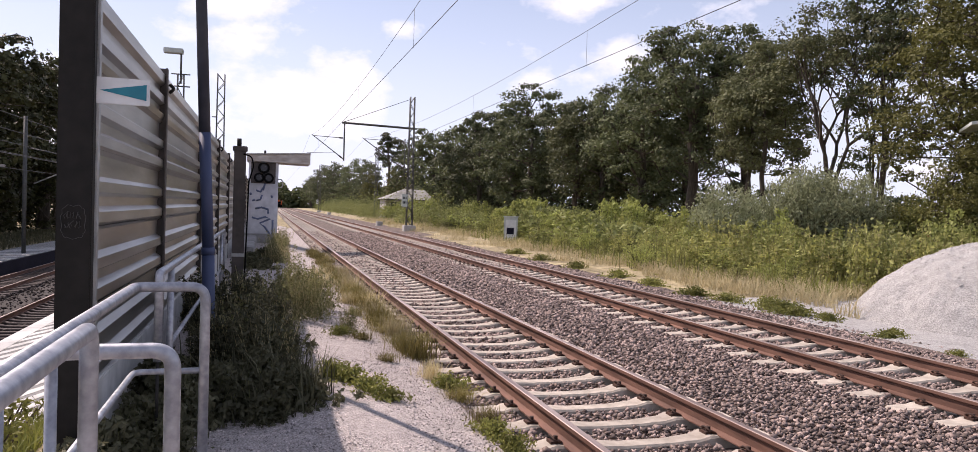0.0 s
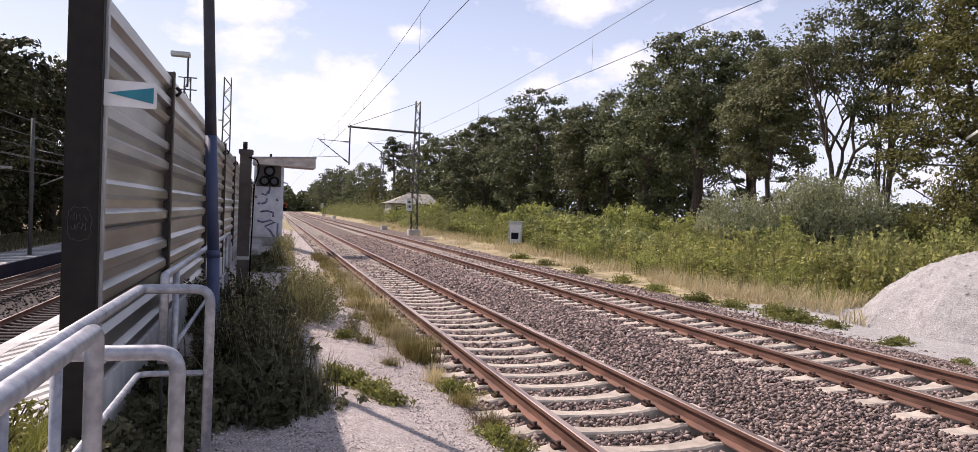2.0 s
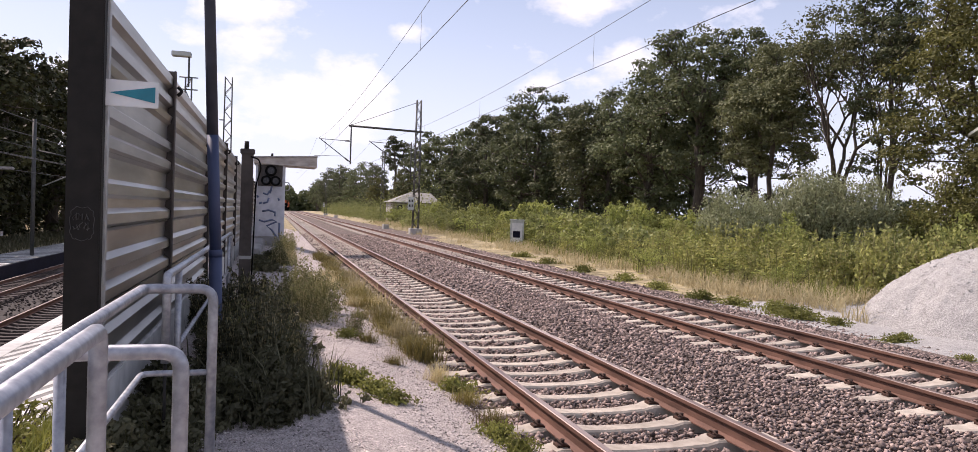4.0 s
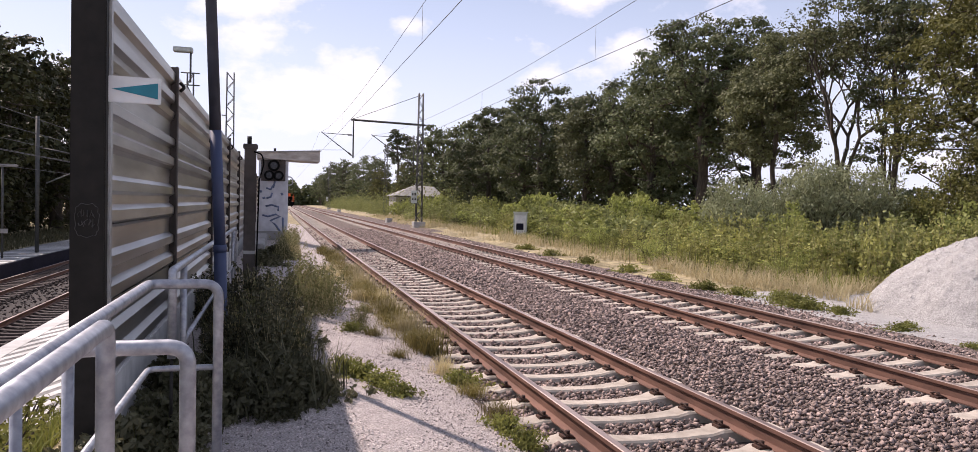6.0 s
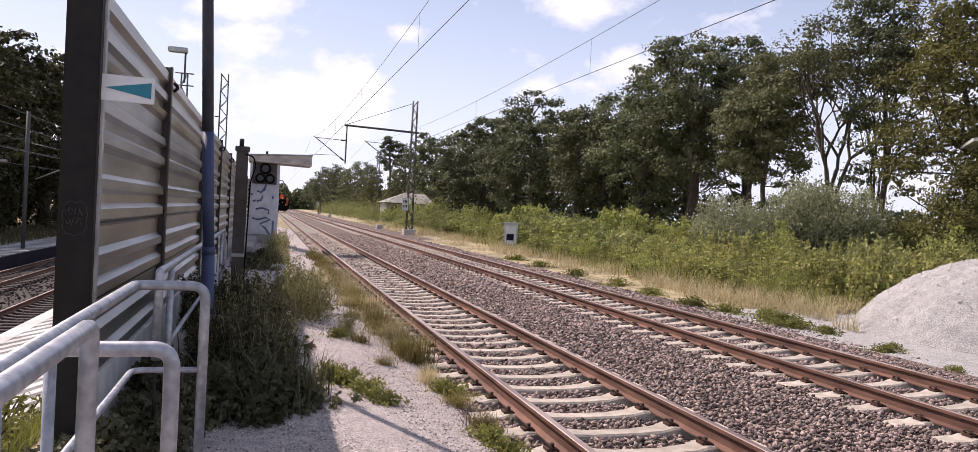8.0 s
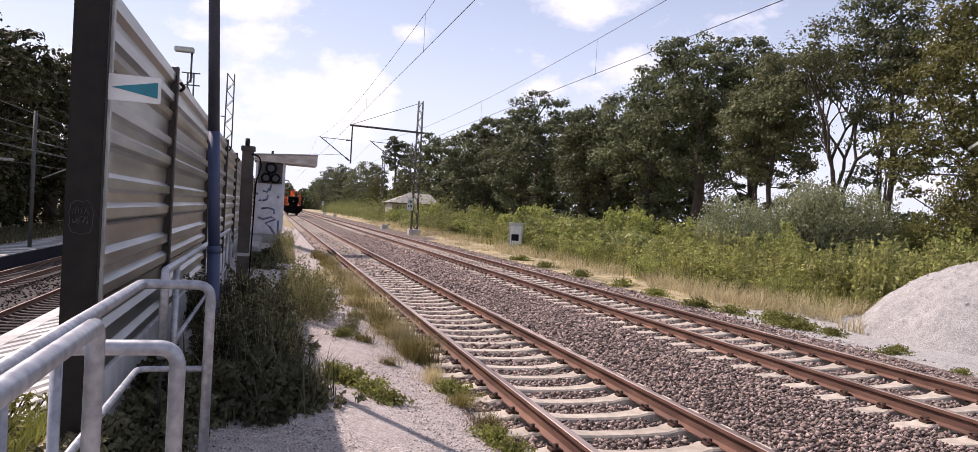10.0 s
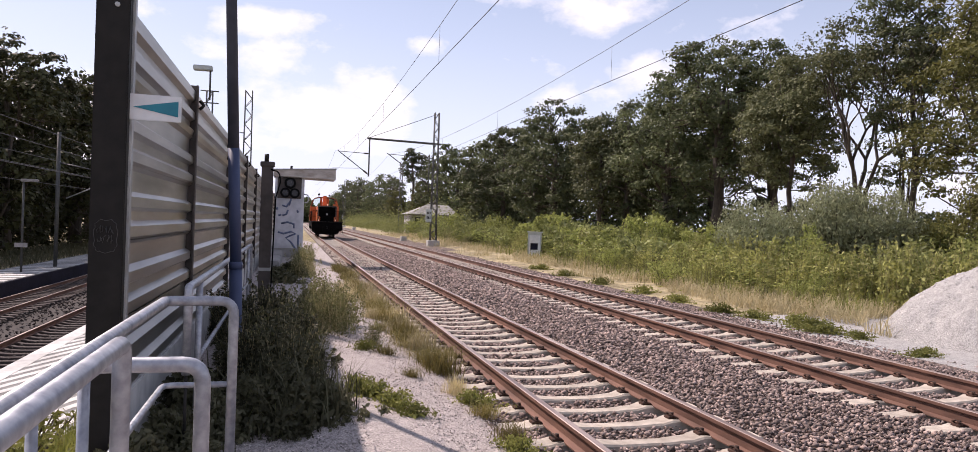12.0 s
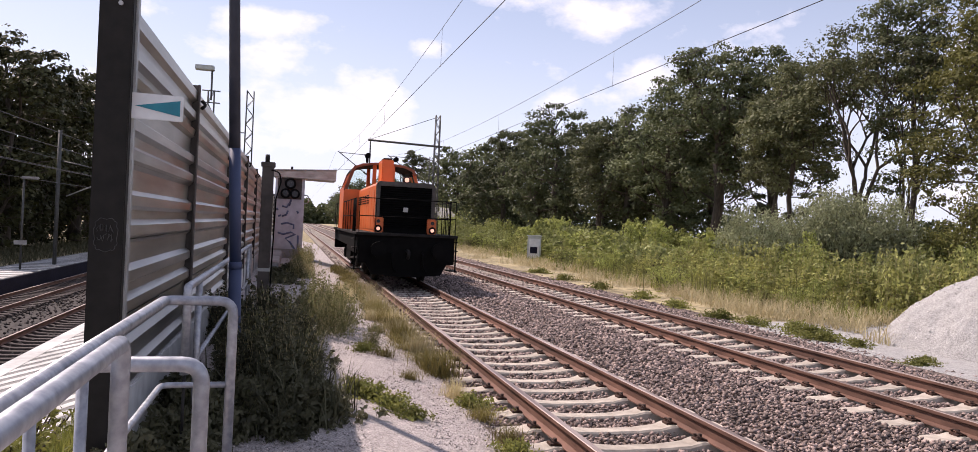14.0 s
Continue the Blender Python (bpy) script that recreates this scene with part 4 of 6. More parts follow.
def left_lines():
    for x, z in ((-7.8, 3.3), (-12.0, 3.3)):
        g = thing("overhead_wire", "overhead wires above the lower tracks", "overhead wire", "overhead wires")
        for dz in (0.0, 0.75, 1.25):
            part("wire", tube_bm([(x, 2, z + dz), (x, 140, z + dz - 0.1)], 0.013, 5), M_WIRE, g)
        part("bracket", tube_bm([(x, 90.0, z + 1.2), (-5.2 if x > -9 else -14.2, 90.0 if x > -9 else 52.0, z + 1.6)] if x > -9 else [(x, 52.0, z + 1.2), (-14.2, 52.0, z + 1.6)], 0.04, 6), M_MAST, g)
    m = thing("lattice_tower", "tall grey lattice tower beyond the barrier", "mast", m=pose(-5.2, 90.0, -1.8))
    part("lattice", lattice_mast_bm(18.1, 0.95, 0.75, 0.95, 0.05), M_MAST, m)
    part("top_bracket", box_bm(-0.9, -0.35, -0.1, 0.1, 13.2, 13.3), M_MAST, m)
    f = thing("floodlight_mast", "slim mast with a flat floodlight and working platform", "lamp mast", m=pose(-6.3, 60.0, -1.8))
    part("shaft", lattice_mast_bm(13.1, 0.62, 0.42, 0.9, 0.035), M_MAST, f)
    part("tip", tube_bm([(0, 0, 12.4), (0, 0, 14.7)], 0.07, 8), M_MAST, f)
    part("lamp_head", box_bm(-1.2, 0.15, -0.35, 0.35, 14.6, 14.95, bevel=0.04), M_CABINET, f)
    for z in (12.2, 13.1):
        part("step_bar", tube_bm([(-0.65, 0, z), (0.65, 0, z)], 0.05, 6), M_MAST, f)
    for y, x, h in ((47.2, -14.6, 5.1), (70.0, -14.8, 5.1)):
        s = thing("platform_lamp", "slim platform lamp with a curved head", "lamp post", "platform lamps", m=pose(x, y, -1.6))
        part("pole", tube_bm([(0, 0, 0), (0, 0, h)], 0.06, 8), M_MAST, s)
        part("head", box_bm(-0.15, 0.75, -0.15, 0.15, h - 0.02, h + 0.14, bevel=0.05), M_OLDCONC, s)
        part("plate", box_bm(-0.35, 0.3, -0.08, -0.06, 1.4, 1.65), M_OLDCONC, s)
    q = thing("lattice_tower", "slim cantilever mast with a slanting strut by the far platform", "mast", m=pose(-14.2, 52.0, -2.2))
    part("shaft", tube_bm([(0, 0, 0), (0, 0, 9.0)], 0.12, 8), M_MAST, q)
    part("slanting_strut", tube_bm([(0.5, 0, 4.9), (4.6, 0, 6.9)], 0.04, 6), M_POSTEDGE, q)


left_lines()


# ---- right-hand side ----
def track_cabinet():
    c = thing("trackside_cabinet", "grey trackside cabinet with a dark panel among the shrubs", "cabinet", m=pose(14.55, 44.0, 0.1, 0, 0, -18))
    body = part("body", box_bm(-0.42, 0.42, -0.25, 0.25, -0.3, 1.45, bevel=0.02), M_CABINET, c)
    part("door", box_bm(-0.33, 0.33, -0.27, -0.25, 0.1, 1.3, bevel=0.008), M_WHITE, body)
    part("dark_panel", box_bm(-0.25, 0.2, -0.276, -0.27, 0.4, 0.8), M_PLATSIDE, body)
    part("lid", box_bm(-0.47, 0.47, -0.3, 0.3, 1.45, 1.51, bevel=0.01), M_CABINET, c)


track_cabinet()


def footing_block(x, y, w):
    b = thing("concrete_block", "small pale concrete footing block beside the track", "concrete block", "footing blocks", m=pose(x, y, ground_z(x, y) - 0.1, 0, 0, 14))
    part("block", prism_bm(((-w, 0), (w, 0), (w * 0.9, 0.55), (-w * 0.9, 0.55)), "y", -w * 0.7, w * 0.7), M_CONCRETE, b)


footing_block(11.4, 78.5, 0.32)
footing_block(11.9, 150.0, 0.35)


def heap_z(x, y):
    """Poured cone with a rounded crest and slumped flanks."""
    u, v = x - 16.4, y - 12.2
    a = math.atan2(v, u)
    r = math.hypot(u, v) / (4.0 + 0.22 * math.sin(2 * a + 1.0) + 0.12 * math.sin(5 * a) + 0.05 * math.sin(11 * a + 2))
    h = 1.72 * max(0.0, 1 - r ** 2.7)
    spread = 0.1 * max(0.0, 1.5 - r)
    rough = 0.07 * noise.noise((x * 1.3, y * 1.3, 3)) + 0.05 * noise.noise((x * 3.5, y * 3.5, 1)) + 0.035 * noise.noise((x * 10, y * 10, 6)) + 0.025 * noise.noise((x * 23, y * 23, 2))
    return h + spread + rough * min(1, 0.25 + h * 3)


def gravel_heap():
    n = 200
    verts = [(9.8 + 11.4 * i / n, 6.0 + 12.4 * j / n, 0) for j in range(n + 1) for i in range(n + 1)]
    verts = [(x, y, heap_z(x, y) + ground_z(x, y) - 0.07) for x, y, _ in verts]
    faces = [(j * (n + 1) + i, j * (n + 1) + i + 1, (j + 1) * (n + 1) + i + 1, (j + 1) * (n + 1) + i) for j in range(n) for i in range(n)]
    thing("gravel_heap", "heap of pale crushed limestone beside the track", "gravel heap", kind="stuff", data=raw_mesh("gravel_heap", verts, faces, M_HEAP, True))
    rng = np.random.default_rng(33)
    x, y = rng.uniform(10.2, 19.5, 9000), rng.uniform(7.0, 17.0, 9000)
    keep = np.hypot(x - 16.4, y - 12.2) < 5.6
    x, y = x[keep], y[keep]
    z = np.array([heap_z(a, b) + ground_z(a, b) - 0.07 for a, b in zip(x, y)])
    v, f = stone_arrays(rng, np.stack([x, y, z], 1), 0.019)
    thing("heap_chips", "pale limestone chips on the heap", "gravel", kind="stuff", data=raw_mesh("heap_chips", v, f, M_HEAPSTONE))


gravel_heap()


def shed():
    s = thing("shed", "low old shed with a pale hipped roof among the shrubs", "shed", m=pose(18.9, 104.0, 0.0))
    part("wall", box_bm(-2.9, 3.5, 0, 6.0, 0, 2.94), M_PLASTER, s)
    bm = bmesh.new()
    eave = [bm.verts.new(p) for p in ((-3.3, -0.7, 3.0), (4.0, -0.7, 2.95), (4.0, 6.7, 2.95), (-3.3, 6.7, 3.0))]
    ridge = [bm.verts.new((0.1, 3.0, 4.55)), bm.verts.new((3.1, 3.0, 4.45))]
    for f in ((eave[0], eave[1], ridge[1], ridge[0]), (eave[1], eave[2], ridge[1]), (eave[2], eave[3], ridge[0], ridge[1]), (eave[3], eave[0], ridge[0]), tuple(reversed(eave))):
        bm.faces.new(f)
    part("roof", bm, M_TILE, s)
    part("fascia", box_bm(-3.3, 4.0, -0.76, -0.702, 2.82, 3.0), M_BROWN, s)
    for x in (0.6, 1.5, 2.6):
        part("porch_post", box_bm(x, x + 0.28, -0.5, -0.3, 0.0, 2.9), M_WHITE, s, "white porch post")
    part("door", box_bm(0.95, 1.45, -0.03, 0.0, 0.2, 2.6), M_BROWN, s)
    part("window", box_bm(-2.2, -1.2, -0.03, 0.0, 1.6, 2.6), M_DARKLENS, s)


shed()


def lean_to():
    s = thing("shelter_roof", "small shelter with a flat grey roof under the trees", "shelter", m=pose(27.0, 22.4, -0.25, 0, 0, -41))
    part("roof", prism_bm(((-0.9, 6.0), (-0.9, 6.12), (3.5, 6.62), (3.5, 6.42)), "y", -1.5, 1.5), M_CABINET, s)
    part("strut", tube_bm([(2.0, 0, 5.1), (0.3, 0, 6.1)], 0.06, 6), M_MAST, s)
    part("post", tube_bm([(2.0, 0, -0.2), (2.0, 0, 6.4)], 0.12, 8), M_MAST, s)


lean_to()


# ---- the locomotive ----
def locomotive():
    """Four-axle diesel shunter: long hood, cab, short hood, railed walkways. Origin at the middle of the front, on the rail head."""
    lo = thing("locomotive", "orange diesel locomotive with black front and lit headlamps", "locomotive")
    frame_ob = part("main_frame", box_bm(-1.42, 1.42, 0.35, 12.0, 0.98, 1.42, bevel=0.02), M_BLACK, lo)
    part("buffer_beam", box_bm(-1.42, 1.42, 0.2, 0.36, 0.62, 1.46, bevel=0.02), M_BLACK, lo)
    part("rear_beam", box_bm(-1.42, 1.42, 12.0, 12.15, 0.62, 1.46, bevel=0.02), M_BLACK, lo)
    part("walkway", box_bm(-1.5, 1.5, 0.12, 12.2, 1.42, 1.5, bevel=0.01), M_DIRTSTEEL, lo)
    part("snow_plough", prism_bm(((-1.2, 0.62), (1.2, 0.62), (1.02, 0.3), (0.25, 0.24), (-0.25, 0.24), (-1.02, 0.3)), "y", 0.22, 0.3), M_BLACK, lo)
    for s in (-1, 1):
        bf = part("buffer", tube_bm([(s * 0.875, 0.2, 1.04), (s * 0.875, -0.2, 1.04)], 0.11, 14), M_DIRTSTEEL, lo)
        part("buffer_head", tube_bm([(s * 0.875, -0.2, 1.04), (s * 0.875, -0.26, 1.04)], 0.22, 20), M_BLACK, bf)
        for z in (0.42, 0.72, 1.02, 1.28):
            part("step", box_bm(s * 1.43 - 0.14, s * 1.43 + 0.14, 0.42, 0.95, z, z + 0.03), M_DIRTSTEEL, lo)
        part("step_side", box_bm(s * 1.5 - 0.02, s * 1.5 + 0.02, 0.38, 0.42, 0.4, 1.45), M_BLACK, lo)
    part("coupling_hook", tube_bm(rounded([(0, 0.2, 1.0), (0, -0.12, 1.0), (0, -0.16, 0.86), (0, -0.05, 0.8)], 0.06, 4), 0.05, 8), M_DIRTSTEEL, lo)
    for x in (-0.45, 0.45):
        part("brake_hose", tube_bm(rounded([(x, 0.2, 0.95), (x, 0.02, 0.9), (x, 0.0, 0.5), (x + 0.12, 0.1, 0.4)], 0.1, 4), 0.03, 6), M_BLACK, lo)
    # long hood
    hood = ((-0.89, 1.5), (-0.89, 2.92), (-0.8, 3.02), (0.8, 3.02), (0.89, 2.92), (0.89, 1.5))
    h = part("long_hood", prism_bm(hood, "y", 0.95, 6.9), M_ORANGE, lo)
    part("radiator_frame", prism_bm(((-0.9, 1.5), (-0.9, 2.93), (-0.82, 3.03), (0.82, 3.03), (0.9, 2.93), (0.9, 1.5)), "y", 0.9, 0.95), M_BLACK, h)
    for x0, x1, z0, z1 in ((-0.9, -0.78, 1.5, 2.95), (0.78, 0.9, 1.5, 2.95), (-0.84, 0.84, 2.9, 3.035)):
        part("front_rim", box_bm(x0, x1, 0.82, 0.902, z0, z1, bevel=0.02), M_HOODRIM, h, "grimy grey-brown rim")
    for i in range(18):
        z = 1.7 + i * 0.066
        part("grille_slat", prism_bm(((0.84, z), (0.9, z + 0.02), (0.9, z + 0.03), (0.84, z + 0.012)), "x", -0.78, 0.78), M_GRILLE, h)
    part("emblem", box_bm(-0.075, 0.075, 0.815, 0.835, 2.14, 2.28, bevel=0.008), M_POSTEDGE, h, "small grey emblem plate")
    for i in range(7):
        y = 1.35 + i * 0.78
        for s in (-1, 1):
            d = part("hood_door", box_bm(s * 0.895 - 0.012, s * 0.895 + 0.012, y, y + 0.72, 1.58, 2.8, bevel=0.006), M_ORANGE, h)
            for j in range(4 if i > 1 else 0):
                part("louvre", box_bm(s * 0.91 - 0.012, s * 0.91 + 0.012, y + 0.1, y + 0.62, 2.4 + j * 0.08, 2.44 + j * 0.08), M_BLACK, d)
    for s in (-1, 1):
        box = part("lamp_box", box_bm(s * 0.8 - 0.14, s * 0.8 + 0.14, 0.72, 0.95, 1.5, 1.96, bevel=0.03), M_ORANGE, lo, "orange lamp box")
        part("headlamp", tube_bm([(s * 0.815, 0.73, 1.62), (s * 0.815, 0.69, 1.62)], 0.055, 16), M_LAMP, box, "lit round headlamp")
        part("upper_lamp", tube_bm([(s * 0.815, 0.73, 1.84), (s * 0.815, 0.7, 1.84)], 0.055, 14), M_DARKLENS, box)
        part("lamp_ring", tube_bm([(s * 0.815, 0.725, 1.62), (s * 0.815, 0.705, 1.62)], 0.11, 16), M_BLACK, box)
    top = part("top_lamp", tube_bm([(0.02, 1.0, 3.12), (0.02, 1.3, 3.12)], 0.1, 14), M_BLACK, lo)
    part("headlamp", tube_bm([(0.02, 0.99, 3.12), (0.02, 0.97, 3.12)], 0.07, 14), M_LAMP, top, "lit round headlamp")
    # exhaust tower and roof gear
    ex = part("exhaust_tower", box_bm(-0.26, 0.16, 5.3, 6.4, 3.0, 4.06, bevel=0.03), M_ORANGE, lo)
    part("exhaust_cap", box_bm(-0.2, 0.12, 5.5, 6.2, 4.06, 4.13, bevel=0.02), M_BLACK, ex)
    part("horn", tube_bm([(-0.62, 7.2, 4.3), (-0.62, 6.85, 4.3)], 0.1, 12), M_BLACK, lo)
    part("horn_stalk", tube_bm([(-0.62, 7.2, 4.05), (-0.62, 7.2, 4.3)], 0.05, 8), M_BLACK, lo)
    part("horn", tube_bm([(0.45, 7.2, 4.22), (0.45, 6.85, 4.22)], 0.09, 12), M_BLACK, lo)
    # cab
    y0, y1 = 6.9, 9.3
    cab = part("cab", prism_bm(((-1.46, 1.5), (-1.46, 2.95), (1.46, 2.95), (1.46, 1.5)), "y", y0, y1), M_ORANGE, lo)
    part("cab_roof", prism_bm(((-1.24, 3.66), (-1.12, 3.84), (-0.8, 3.97), (-0.3, 4.03), (0.3, 4.03), (0.8, 3.97), (1.12, 3.84), (1.24, 3.66), (1.17, 3.64), (1.06, 3.79), (0.77, 3.91), (0.3, 3.97), (-0.3, 3.97), (-0.77, 3.91), (-1.06, 3.79), (-1.17, 3.64)), "y", y0 - 0.08, y1 + 0.1), M_BLACK, cab)
    part("roof_rim", prism_bm(((-1.26, 3.64), (-1.14, 3.85), (-0.81, 3.985), (-0.3, 4.045), (0.3, 4.045), (0.81, 3.985), (1.14, 3.85), (1.26, 3.64), (1.16, 3.62), (1.05, 3.79), (0.76, 3.9), (0.3, 3.955), (-0.3, 3.955), (-0.76, 3.9), (-1.05, 3.79), (-1.16, 3.62)), "y", y0 - 0.12, y0 - 0.08), M_CABRIM, cab, "dull red-brown roof rim")
    for y in (y0, y1 - 0.08):
        for s in (-1, 1):
            part("window_post", prism_bm(((s * 1.47, 2.95), (s * 1.35, 2.95), (s * 1.1, 3.7), (s * 1.22, 3.7)), "y", y, y + 0.08), M_CABRIM if s < 0 else M_ORANGE, cab)
            part("window_post", box_bm(s * 0.35 - 0.07, s * 0.35 + 0.07, y, y + 0.08, 2.95, 3.96), M_ORANGE, cab)
            pane = part("window", prism_bm(((s * 0.42, 2.98), (s * 1.35, 2.98), (s * 1.12, 3.66), (s * 1.02, 3.78), (s * 0.76, 3.88), (s * 0.42, 3.92)), "y", y + 0.02, y + 0.032), M_GLASS, cab)
            pane.visible_shadow = False
        part("window_sill", box_bm(-1.42, 1.42, y - 0.02, y + 0.1, 2.93, 2.99), M_ORANGE, cab)
    part("window_divider", box_bm(0.86, 1.28, y0 + 0.005, y0 + 0.07, 2.98, 3.3), M_ORANGE, cab)
    for s in (-1, 1):
        part("side_sill", box_bm(s * 1.44 - 0.03, s * 1.44 + 0.03, y0 + 0.08, y1 - 0.08, 2.95, 3.05), M_ORANGE, cab)
        part("side_post", prism_bm(((s * 1.46, 3.05), (s * 1.4, 3.05), (s * 1.14, 3.7), (s * 1.2, 3.7)), "y", 8.0, 8.15), M_ORANGE, cab)
        part("front_flank", prism_bm(((s * 0.89, 1.5), (s * 1.47, 1.5), (s * 1.47, 2.93), (s * 0.89, 2.93)), "y", y0 - 0.03, y0), M_ORANGE, cab)
    part("wiper", tube_bm([(0.5, y0 - 0.03, 3.05), (0.95, y0 - 0.03, 3.5)], 0.014, 5), M_BLACK, cab)
    h2 = part("short_hood", prism_bm(((-0.89, 1.5), (-0.89, 2.7), (-0.74, 2.85), (0.74, 2.85), (0.89, 2.7), (0.89, 1.5)), "y", 9.3, 11.6), M_ORANGE, lo)
    part("rear_panel", box_bm(-0.75, 0.75, 11.6, 11.64, 1.6, 2.6), M_BLACK, h2)
    # railings
    def railing(name, pts, uprights, r=0.016):
        for z in (1.98, 2.5):
            part(name, tube_bm([(x, y, z) for x, y in pts], r, 6), M_BLACK, lo)
        for x, y in uprights:
            part("upright", tube_bm([(x, y, 1.5), (x, y, 2.5)], 0.012, 6), M_BLACK, lo)
    railing("front_railing", [(-1.42, 0.2), (1.42, 0.2)], [(-1.42, 0.2), (-0.95, 0.2), (1.0, 0.2), (1.12, 0.2), (1.24, 0.2), (1.42, 0.2)])
    for s in (-1, 1):
        railing("side_railing", [(s * 1.45, 1.1), (s * 1.45, 6.6)], [(s * 1.45, 1.1), (s * 1.45, 1.35), (s * 1.45, 1.6), (s * 1.45, 1.85), (s * 1.45, 2.1), (s * 1.45, 3.2), (s * 1.45, 4.3), (s * 1.45, 5.4), (s * 1.45, 6.6)])
        railing("side_railing", [(s * 1.45, 9.5), (s * 1.45, 11.9)], [(s * 1.45, 9.5), (s * 1.45, 10.7), (s * 1.45, 11.9)])
    part("driver_desk", box_bm(-1.1, 1.1, 7.5, 7.9, 1.6, 2.98, bevel=0.04), M_DIRTSTEEL, cab)
    # running gear
    for yb in (3.1, 9.1):
        bg = part("bogie", box_bm(-1.05, 1.05, yb - 1.7, yb + 1.7, 0.5, 0.8, bevel=0.04), M_DIRTSTEEL, lo)
        for yw in (yb - 1.1, yb + 1.1):
            part("axle", tube_bm([(-0.8, yw, 0.475), (0.8, yw, 0.475)], 0.08, 10), M_DIRTSTEEL, bg)
            for s in (-1, 1):
                bm = tube_bm([(s * 0.68, yw, 0.475), (s * 0.82, yw, 0.475)], 0.475, 28)
                add_tube(bm, [(s * 0.66, yw, 0.475), (s * 0.69, yw, 0.475)], 0.5, 28)
                part("wheel", bm, M_DIRTSTEEL, bg)
                part("axle_box", box_bm(s * 1.0 - 0.12, s * 1.0 + 0.12, yw - 0.2, yw + 0.2, 0.3, 0.68, bevel=0.03), M_DIRTSTEEL, bg)
                part("spring", tube_bm([(s * 1.0, yw, 0.68), (s * 1.0, yw, 0.98)], 0.12, 10), M_BLACK, bg)
    part("fuel_tank", box_bm(-1.25, 1.25, 5.0, 7.2, 0.35, 0.98, bevel=0.08), M_BLACK, lo)
    for s in (-1, 1):
        part("side_skirt", box_bm(s * 1.4 - 0.015, s * 1.4 + 0.015, 1.0, 4.6, 0.85, 1.3), M_BLACK, frame_ob)
    return lo


LOCO = locomotive()


# ---- trees ----
def tree_parts(seed, height, radius, base, clumps, per_clump, leaf, trunk_r, clump_r=0.95, hollow=0.35, fork=0.72):
    """A tree grown towards scattered leaf clumps: trunk and limbs in one mesh, leaves in another."""
    rng, rnd = np.random.default_rng(seed), random.Random(seed)
    lean = (rnd.uniform(-0.04, 0.04), rnd.uniform(-0.04, 0.04))
    nodes, parent = [], []
    top = height * fork
    for i in range(9):
        z = top * i / 8
        nodes.append(Vector((lean[0] * z + 0.1 * math.sin(i * 1.3 + seed) * (i > 1), lean[1] * z + 0.1 * math.cos(i * 1.7 + seed) * (i > 1), z)))
        parent.append(i - 1)
    targets = []
    mid, half = (height + base) / 2, (height - base) / 2
    while len(targets) < clumps:
        p = Vector((rng.uniform(-1, 1), rng.uniform(-1, 1), rng.uniform(-1, 1)))
        edge = 1 + 0.28 * noise.noise(p.normalized() * 1.7 + Vector((seed * 3.1, 0, 0)))
        if p.length > edge or p.length < hollow:
            continue
        q = Vector((p.x * radius * (1.0 - 0.28 * max(0.0, p.z)), p.y * radius * (1.0 - 0.28 * max(0.0, p.z)), mid + p.z * half))
        if noise.noise(q * 0.45 + Vector((0, seed * 7.7, 0))) < -0.22:
            continue
        targets.append(q)
    targets.sort(key=lambda q: math.hypot(q.x, q.y) + abs(q.z - mid) * 0.2)
    tips = []
    for q in targets:
        best = min(range(2, len(nodes)), key=lambda k: (nodes[k] - q).length + (1.6 if nodes[k].z > q.z + 0.3 else 0.0))
        a = nodes[best]
        steps = max(1, int((q - a).length / 1.1))
        last = best
        for s in range(1, steps + 1):
            f = s / steps
            p = a.lerp(q, f) + Vector((rnd.uniform(-0.12, 0.12), rnd.uniform(-0.12, 0.12), -0.25 * math.sin(f * math.pi) + rnd.uniform(-0.1, 0.1)))
            nodes.append(p)
            parent.append(last)
            last = len(nodes) - 1
        tips.append(last)
    load = [0.0] * len(nodes)
    for k in tips:
        load[k] += 1.0
    for k in range(len(nodes) - 1, 0, -1):
        load[parent[k]] += load[k]
    rad = [max(0.018, trunk_r * math.sqrt(v / load[0])) for v in load]
    bm = bmesh.new()
    for k in range(1, len(nodes)):
        p = parent[k]
        r0 = rad[p] if p < 9 and k < 9 else min(rad[p], rad[k] * 1.25)
        add_tube(bm, [nodes[p], nodes[k]], r0 * (1.35 if p == 0 else 1.0), 7 if rad[k] > 0.08 else 4, rad[k], caps=False)
    return bm, clump_leaves(rng, targets, per_clump, clump_r, leaf)


